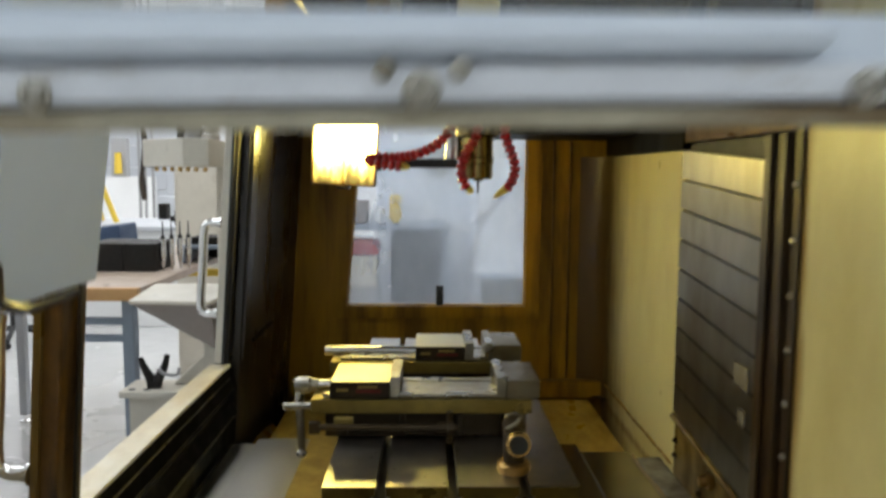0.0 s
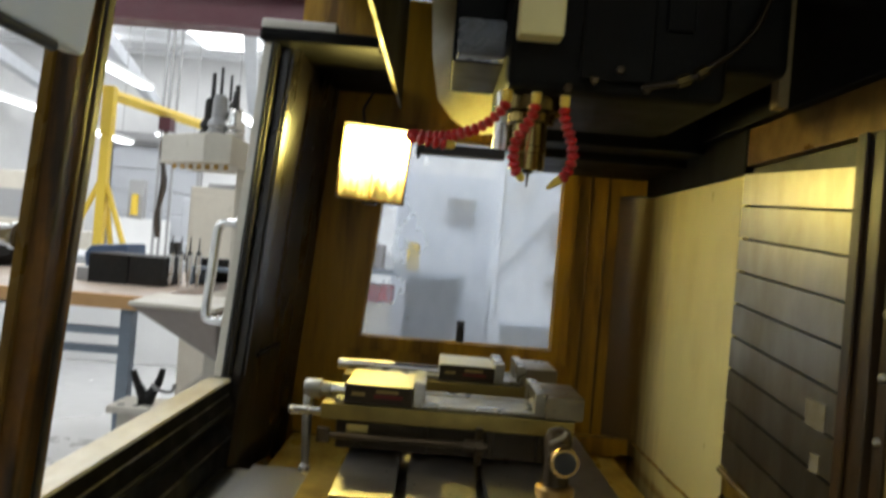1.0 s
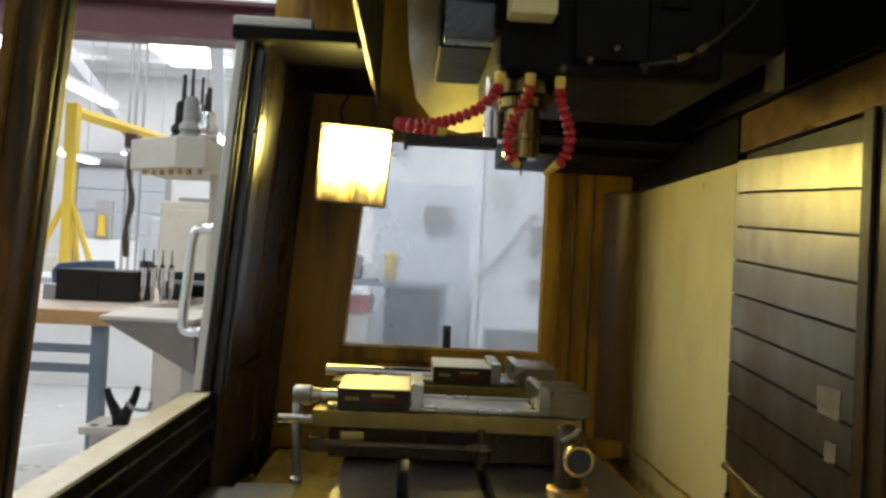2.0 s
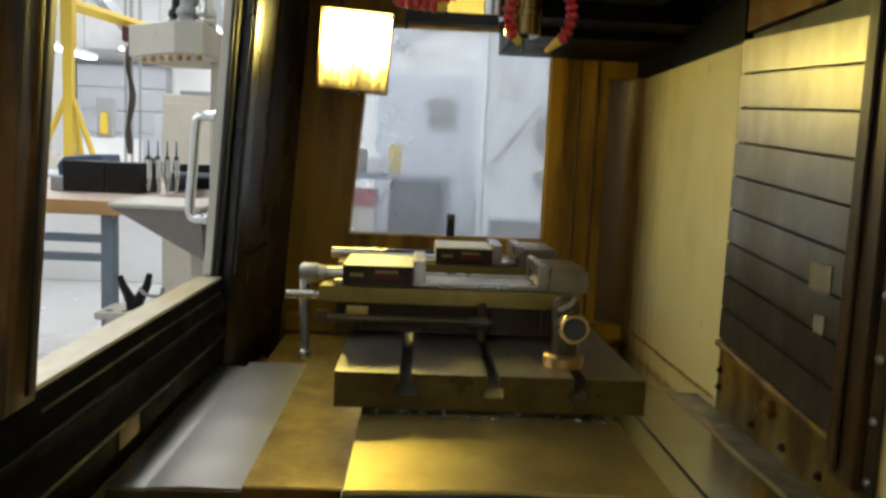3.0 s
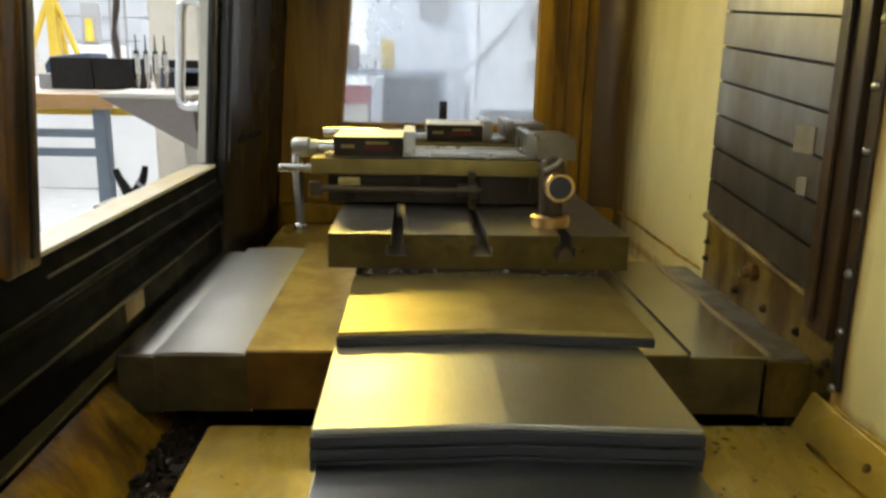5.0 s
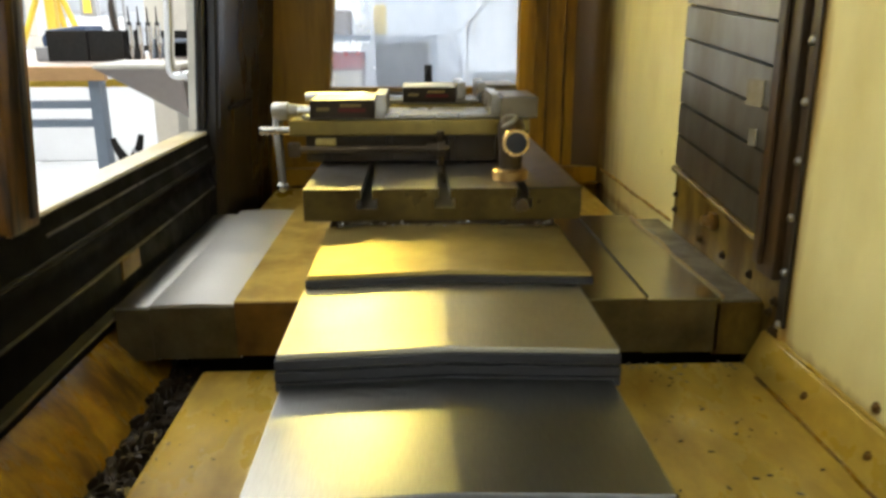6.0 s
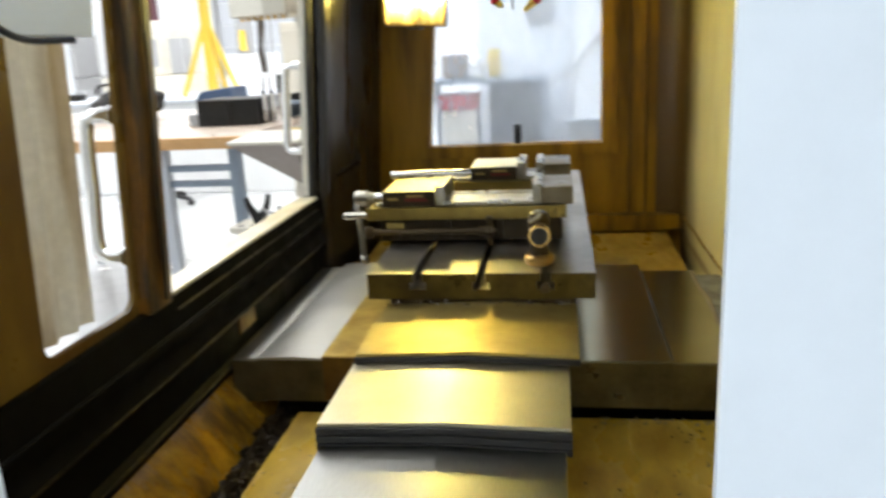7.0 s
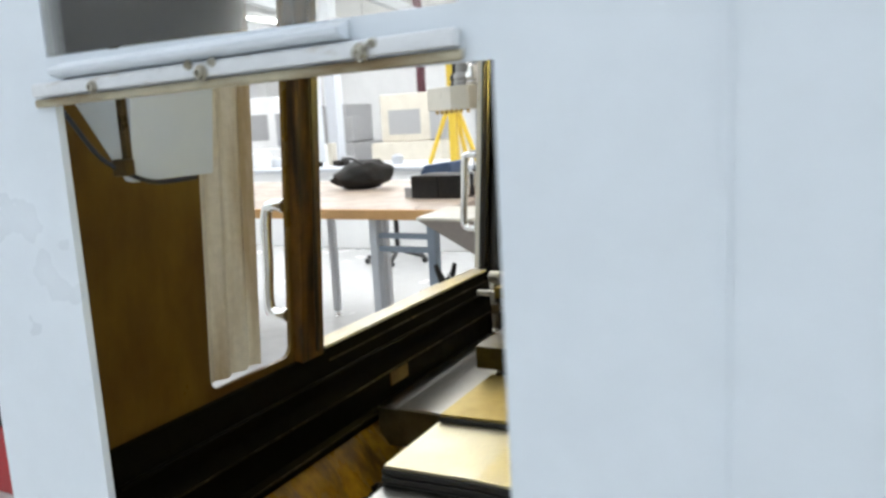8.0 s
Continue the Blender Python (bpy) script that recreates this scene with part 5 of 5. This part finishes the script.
for v in bm.verts:
    n = noise.noise(v.co * 2.2) * 0.16 + noise.noise(v.co * 5) * 0.05
    c = v.co * (1 + n)
    v.co = Vector((-2.13 + 0.21 * c.x, 3.62 + 0.13 * c.y, BT + 0.07 + (0.105 if c.z > 0 else 0.069) * max(-1, c.z) + 0.03 * c.x * (c.z > 0)))
part("body", bm, M_BLACKBOX, bag)
bm = B(); tube(bm, smooth_path([(-2.24, 3.55, BT + 0.15), (-2.2, 3.53, BT + 0.185), (-2.12, 3.52, BT + 0.19), (-2.05, 3.54, BT + 0.15)], 6), 0.008, 8)
part("strap", bm, M_BLACK, bag)

# far bench that carries the crane
fb = thing("far_counter", "long white counter across the shop", "counter")
bm = B(); box(bm, -9.0, -1.9, 6.6, 7.7, FLOOR, 0.93, 0.01)
part("body", bm, M_SHOPWALL, fb)
bm = B(); box(bm, -9.05, -1.85, 6.55, 7.75, 0.931, 0.97, 0.006)
part("top", bm, M_PALELEG, fb)
crane = thing("jib_crane", "yellow painted steel jib crane", "crane")
CX, CY = -3.17, 7.0
bm = B(); box(bm, CX - 0.04, CX + 0.04, CY - 0.04, CY + 0.04, 0.971, 2.35, 0.006); box(bm, CX - 0.05, CX + 0.05, CY - 0.05, CY + 0.05, 2.05, 2.49, 0.006)
part("mast", bm, M_YELLOW, crane)
bm = B(); cyl(bm, (CX, CY + 0.05, 2.42), (CX + 0.42, CY + 1.9, 2.42), 0.055, seg=4)
part("boom", bm, M_YELLOW, crane)
for dx, dy in ((-0.29, -0.04), (0.25, 0.03), (0.0, 0.3)):
    bm = B(); cyl(bm, (CX + dx, CY + dy, 0.971), (CX + dx * 0.1, CY + dy * 0.1, 1.62), 0.026, seg=8)
    part("brace", bm, M_YELLOW, crane)
bm = B(); box(bm, -2.99, -2.87, 7.72, 7.86, 2.22, 2.36, 0.01)
hoist = part("hoist", bm, M_MAROON, crane)
bm = B(); tube(bm, smooth_path([(-2.93, 7.79, 2.22), (-2.95, 7.78, 2.0), (-2.91, 7.78, 1.7), (-2.95, 7.78, 1.4), (-2.93, 7.78, 1.15)], 6), lambda t: 0.02 + 0.015 * abs(math.sin(9 * t)), 8)
part("chain", bm, M_RUST, hoist, "rusty hoist chain")

# neighbouring cabinet and shop clutter
def cabinet(x0, x1, y0, y1, z1, label):
    c = thing("machine_cabinet", label, "cabinet")
    bm = B(); box(bm, x0, x1, y0, y1, FLOOR, z1, 0.01)
    part("body", bm, M_CREAM_OUT, c)
    bm = B(); box(bm, x0 + 0.02, x1 - 0.02, y0 - 0.012, y0 - 0.001, FLOOR + 0.15, z1 - 0.05, 0.006)
    part("door", bm, M_CREAM_OUT, c)
    bm = B(); box(bm, x1 - 0.01, x1 + 0.12, y0 + 0.02, y0 + 0.4, 0.9, z1 - 0.01, 0.006)
    part("control_panel", bm, M_GREY, c, "dark grey control panel")
    bm = B(); box(bm, x0 + 0.1, x1 - 0.02, y0 + 0.01, y0 + 0.1, z1 + 0.001, z1 + 0.025, 0.004)
    part("top_cap", bm, M_GREY, c)


cabinet(-1.62, -1.27, 4.7, 5.4, 1.53, "cream machine cabinet with grey control panel")

# behind the far window: another machine, a bench and stacked boxes
nm = thing("neighbour_machine", "large white machine cabinet behind the window", "machine")
bm = B(); box(bm, 0.245, 1.5, 4.30, 5.3, FLOOR, 2.6, 0.008)
part("panel", bm, M_FARWHITE, nm)
bm = B(); box(bm, -0.42, 0.9, 5.5, 6.4, FLOOR, 1.80, 0.008)
part("panel", bm, M_FARWHITE, nm)
bm = B(); box(bm, 0.30, 0.42, 4.294, 4.299, 1.56, 1.73)
part("notice", bm, M_SHOPWALL, nm, "white paper notice")
for x0, z0, z1 in ((0.52, 1.30, 1.47), (0.52, 1.09, 1.18)):
    bm = B(); box(bm, x0, x0 + 0.07, 4.26, 4.299, z0, z1, 0.004)
    part("switch", bm, M_GREY, nm)
bm = B(); box(bm, 0.236, 0.244, 4.30, 4.307, 0.3, 2.59)
part("seam", bm, M_GREY, nm)
bm = B(); tube(bm, smooth_path([(0.10, 4.285, 1.09), (0.20, 4.285, 1.15), (0.34, 4.285, 1.28), (0.53, 4.285, 1.53)], 6), 0.008, 8)
thing("grey_hose", "thin grey hose along the white machine", "hose", bm=bm, material=M_GREY)
cart = thing("parts_bench", "dark steel parts bench behind the window", "bench")
bm = B(); box(bm, -0.72, 0.10, 4.75, 5.25, 1.085, 1.115, 0.004)
part("top", bm, M_BLUEGREY, cart)
for x in (-0.70, 0.055):
    for y in (4.76, 5.2):
        bm = B(); box(bm, x, x + 0.035, y, y + 0.035, FLOOR, 1.084, 0.003)
        part("leg", bm, M_BLUEGREY, cart)
bm = B(); box(bm, -0.285, 0.04, 4.80, 5.2, 0.45, 1.075, 0.01)
drawers = part("drawer_unit", bm, M_BLACKBOX, cart)
for k in range(4):
    bm = B(); box(bm, -0.27, 0.025, 4.788, 4.799, 0.49 + 0.145 * k, 0.61 + 0.145 * k, 0.004)
    part("drawer", bm, M_BLACKBOX, drawers)
for b, m, lab in (((-0.62, -0.36, 4.80, 5.0, 0.92, 1.02), M_REDPAINT, "red plastic bin on a low stack"), ((-0.60, -0.37, 4.82, 5.05, 0.70, 0.919), M_CREAM_OUT, "cream carton under the bench"), ((-0.60, -0.36, 4.82, 5.05, FLOOR, 0.699), M_GREY, "grey carton on the floor")):
    bm = B(); box(bm, *b, 0.012)
    thing("carton", lab, "box", "stacked boxes behind the window", bm=bm, material=m)
for b, m, lab in (((-0.60, -0.44, 4.9, 5.1, 1.1155, 1.27), M_TAUPE, "taupe carton on the parts bench"), ((-0.43, -0.33, 4.88, 5.05, 1.1155, 1.22), M_SHOPWALL, "white jug on the parts bench"), ((-0.30, -0.22, 4.95, 5.1, 1.1155, 1.30), M_YELLOW, "yellow bottle on the parts bench")):
    bm = B(); box(bm, *b, 0.02)
    thing("container", lab, "container", "things on the parts bench", bm=bm, material=m)
bm = B(); box(bm, 0.2, 0.62, 3.40, 3.56, 0.82, 0.97, 0.01)
thing("dark_tray", "dark steel tray at the white machine's foot", "tray", bm=bm, material=M_BLUEGREY)
bm = B(); box(bm, 0.2, 0.62, 3.41, 3.55, FLOOR, 0.819, 0.01)
thing("tray_stand", "white stand under the tray", "stand", bm=bm, material=M_WHITE)
bm = B(); box(bm, -0.06, 0.12, 5.44, 5.498, 1.46, 1.64, 0.01)
thing("control_box", "grey control box on the white machine", "box", bm=bm, material=M_GREY)
# red and black thing outside the corner
rc = thing("tool_chest", "red tool chest with black top", "tool chest")
bm = B(); box(bm, -3.0, -2.2, 1.3, 2.0, FLOOR, 0.36, 0.01)
part("body", bm, M_REDPAINT, rc)
bm = B(); box(bm, -3.0, -2.2, 1.3, 2.0, 0.361, 0.46, 0.01)
part("top", bm, M_BLACKBOX, rc)

# ---- far shop clutter ----
for k in range(7):
    bm = B()
    x0 = -9.5 + 1.9 * k
    prism(bm, [(x0, 6.2), (x0 + 0.16, 6.2), (x0 - 2.6 + 0.16, 17), (x0 - 2.6, 17)], "z", 3.55, 3.75)
    thing("roof_joist", "white painted steel roof joist", "joist", "roof joists", "structure", bm, M_PALELEG)
for x in (-3.43, -3.36, -3.27):
    bm = B(); cyl(bm, (x, 9.0, FLOOR), (x, 9.0, 5.0), 0.016, seg=10)
    thing("conduit", "grey steel conduit pipe", "conduit", "conduit pipes", bm=bm, material=M_GREY)
for x, y, z, r in ((-4.6, 10.0, 2.40, 10), (-5.7, 10.0, 2.72, 10), (-4.0, 9.0, 3.02, 8), (-3.2, 12.0, 3.0, 10), (-6.5, 8.5, 2.9, 8), (-4.6, 13.0, 2.7, 10)):
    ob = new("strip_light", None)
    tagged(ob, "hanging white strip light over the shop", "strip light", "hanging strip lights")
    bm = B(); box(bm, x - 0.08, x + 0.08, y - 0.9, y + 0.9, z - 0.02, z, 0.01)
    part("tube", bm, M_SHOPLIGHT_FAR, ob, "glowing tube")
    bm = B(); box(bm, x - 0.1, x + 0.1, y - 0.92, y + 0.92, z + 0.001, z + 0.05, 0.01)
    part("housing", bm, M_SHOPWALL, ob)
    for dy in (-0.7, 0.7):
        bm = B(); cyl(bm, (x, y + dy, z + 0.05), (x, y + dy, 5.0), 0.006, seg=6)
        part("hanger", bm, M_GREY, ob)
gd = thing("garage_door", "grey sectional garage door", "garage door")
for k in range(6):
    bm = B(); box(bm, -7.4, -5.5, 16.93, 16.985, FLOOR + 0.48 * k, FLOOR + 0.48 * k + 0.465, 0.01)
    part("panel", bm, M_PALELEG, gd)
bm = B(); cyl(bm, (-7.5, 16.85, 3.12), (-5.4, 16.85, 3.12), 0.14, seg=20)
part("drum", bm, M_GREY, gd)
for sx in (-7.48, -5.48):
    bm = B(); box(bm, sx - 0.05, sx + 0.05, 16.9, 16.99, FLOOR, 3.05, 0.01)
    part("track", bm, M_GREY, gd)
col = thing("steel_column", "maroon steel building column", "column", kind="structure")
bm = B(); box(bm, -8.06, -7.93, 15.0, 15.2, FLOOR, 5.0, 0.01)
part("shaft", bm, M_MAROON, col)
for x, y in ((-6.1, 9.0), (-7.2, 10.0)):
    bm = B(); box(bm, x - 0.09, x + 0.09, y - 0.09, y + 0.09, FLOOR, 5.0, 0.01)
    thing("column", "white painted building column", "column", "white columns", "structure", bm, M_PALELEG)
fx = thing("fire_extinguisher_cabinet", "dark cabinet with a yellow extinguisher", "cabinet")
bm = B(); box(bm, -4.98, -4.74, 12.0, 12.15, 1.35, 1.95, 0.01)
part("body", bm, M_GREY, fx)
bm = B(); cyl(bm, (-4.86, 11.97, 1.4), (-4.86, 11.97, 1.72), 0.06, 0.05, 14)
part("bottle", bm, M_YELLOW, fx, "yellow bottle")
bm = B(); box(bm, -5.2, -4.5, 12.0, 12.6, FLOOR, 1.349, 0.02)
part("stand", bm, M_SHOPWALL, fx)
# things on the far counter
rnd = random.Random(11)
mats = [M_GREY, M_BLACKBOX, M_PALELEG, M_CREAM_OUT, M_SHOPWALL, M_BLUE, M_TAUPE, M_GREY]
for k in range(34):
    x, y = -8.8 + 6.6 * rnd.random(), 6.7 + 0.9 * rnd.random()
    if abs(x + 3.17) < 0.45:
        continue
    w, d, h = 0.06 + 0.16 * rnd.random(), 0.08 + 0.1 * rnd.random(), 0.06 + 0.22 * rnd.random() ** 2
    m = mats[rnd.randrange(len(mats))]
    bm = B()
    if k % 3 == 0:
        lathe(bm, (x, y, 0.971), (0, 0, 1), [(0, w * 0.5), (h * 0.1, w * 0.52), (h * 0.8, w * 0.5), (h * 0.9, w * 0.3), (h, w * 0.28)], 16)
        thing("canister", "small canister on the far counter", "canister", "clutter on the far counter", bm=bm, material=m)
    else:
        box(bm, x - w / 2, x + w / 2, y - d / 2, y + d / 2, 0.971, 0.971 + h, 0.01)
        thing("parts_box", "small parts box on the far counter", "box", "clutter on the far counter", bm=bm, material=m)


def far_machine(x, y, w, d, h, m, label):
    t = thing("shop_machine", label, "machine", "far machines")
    bm = B(); box(bm, x - w / 2, x + w / 2, y - d / 2, y + d / 2, FLOOR, h * 0.55, 0.03)
    part("base", bm, m, t)
    bm = B(); box(bm, x - w * 0.42, x + w * 0.3, y - d * 0.35, y + d / 2, h * 0.551, h, 0.03)
    part("head", bm, m, t)
    bm = B(); box(bm, x + w * 0.32, x + w * 0.48, y - d * 0.45, y - d * 0.2, h * 0.56, h * 0.85, 0.02)
    part("control", bm, M_GREY, t)
    bm = B(); box(bm, x - w * 0.3, x + w * 0.15, y - d * 0.355, y - d * 0.351, h * 0.62, h * 0.85)
    part("window", bm, M_GREY, t)


far_machine(-6.6, 12.5, 1.5, 1.3, 1.95, M_CREAM_OUT, "cream milling machine across the shop")
far_machine(-4.3, 14.5, 1.3, 1.2, 1.8, M_PALELEG, "pale grey machine across the shop")
far_machine(-8.9, 11.0, 1.6, 1.3, 2.0, M_SHOPWALL, "white lathe enclosure across the shop")
far_machine(-9.8, 14.5, 1.4, 1.3, 1.9, M_GREY, "grey machine across the shop")
# work stool under the bench
st = thing("work_stool", "black work stool with a star base", "stool")
SX, SY = -3.35, 6.0
bm = B(); lathe(bm, (SX, SY, 0.60), (0, 0, 1), [(0, 0.15), (0.01, 0.18), (0.05, 0.18), (0.065, 0.15)], 24)
part("seat", bm, M_BLACK, st)
bm = B(); cyl(bm, (SX, SY, FLOOR + 0.09), (SX, SY, 0.60), 0.025)
part("column", bm, M_BLACK, st)
for k in range(5):
    a = k * 2 * math.pi / 5
    bm = B(); cyl(bm, (SX, SY, FLOOR + 0.12), (SX + 0.3 * math.cos(a), SY + 0.3 * math.sin(a), FLOOR + 0.06), 0.02, seg=8); cyl(bm, (SX + 0.3 * math.cos(a), SY + 0.3 * math.sin(a) - 0.012, FLOOR + 0.028), (SX + 0.3 * math.cos(a), SY + 0.3 * math.sin(a) + 0.012, FLOOR + 0.028), 0.028, seg=12)
    part("foot", bm, M_BLACK, st)

# grime beads, rust runs and chips inside the enclosure
rnd = random.Random(23)
def bead(name, label, pts, r, m):
    bm = B(); tube(bm, smooth_path([(x + rnd.uniform(-0.002, 0.002), y, z + rnd.uniform(-0.002, 0.002)) for x, y, z in pts], 3), lambda t: r * (0.8 + 0.5 * abs(math.sin(37 * t))), 8)
    thing(name, label, "sealant", "", "structure", bm, m)
bead("trim", "grimy brown sealant bead along the wall foot", [(BACK - 0.004, 0.30 + 0.06 * k, 0.592) for k in range(17)], 0.003, M_BEDPAINT)
bead("trim", "grimy brown sealant bead at the bed edge", [(BACK - 0.042, 0.30 + 0.06 * k, 0.522) for k in range(17)], 0.003, M_TROUGH)
bead("trim", "grimy brown sealant bead along the far wall corner", [(BACK - 0.003, FAR - 0.006, 0.66 + 0.06 * k) for k in range(14)], 0.003, M_AMBER)
bead("trim", "grimy brown sealant bead along the back wall foot", [(BACK - 0.004, 1.92 + 0.08 * k, 0.66) for k in range(11)], 0.0035, M_AMBER)


def chips(label, x0, x1, y0, y1, z, n, m, big):
    """Loose machining chips scattered on a surface."""
    bm = B()
    for k in range(n):
        x, y, r = rnd.uniform(x0, x1), rnd.uniform(y0, y1), big * rnd.uniform(0.35, 1.0)
        bmesh.ops.create_icosphere(bm, subdivisions=1, radius=r, matrix=Matrix.Translation((x, y, z + r * 0.25)) @ Matrix.Rotation(rnd.random() * 6.3, 4, "Z") @ Matrix.Diagonal((1, 2.2, 0.35, 1)))
    thing("metal_chips", label, "chips", "", "stuff", bm, m)


chips("bright metal chips before the table", -0.18, 0.18, 1.165, 1.196, 0.846, 40, M_BRIGHT, 0.003)
chips("dark metal chips on the machine bed", 0.19, BACK - 0.06, 0.35, 1.30, 0.5205, 90, M_IRON, 0.0032)
chips("fine dark chips on the bed edge", -0.45, -0.21, 0.35, 1.30, 0.5205, 40, M_IRON, 0.0025)
chips("pale chips at the cover's foot", 0.24, BACK - 0.03, 1.30, 1.338, 0.5205, 60, M_TAPE, 0.0032)
chips("small chips on the table", -0.22, 0.22, 1.21, 1.42, 0.9005, 40, M_IRON, 0.0018)
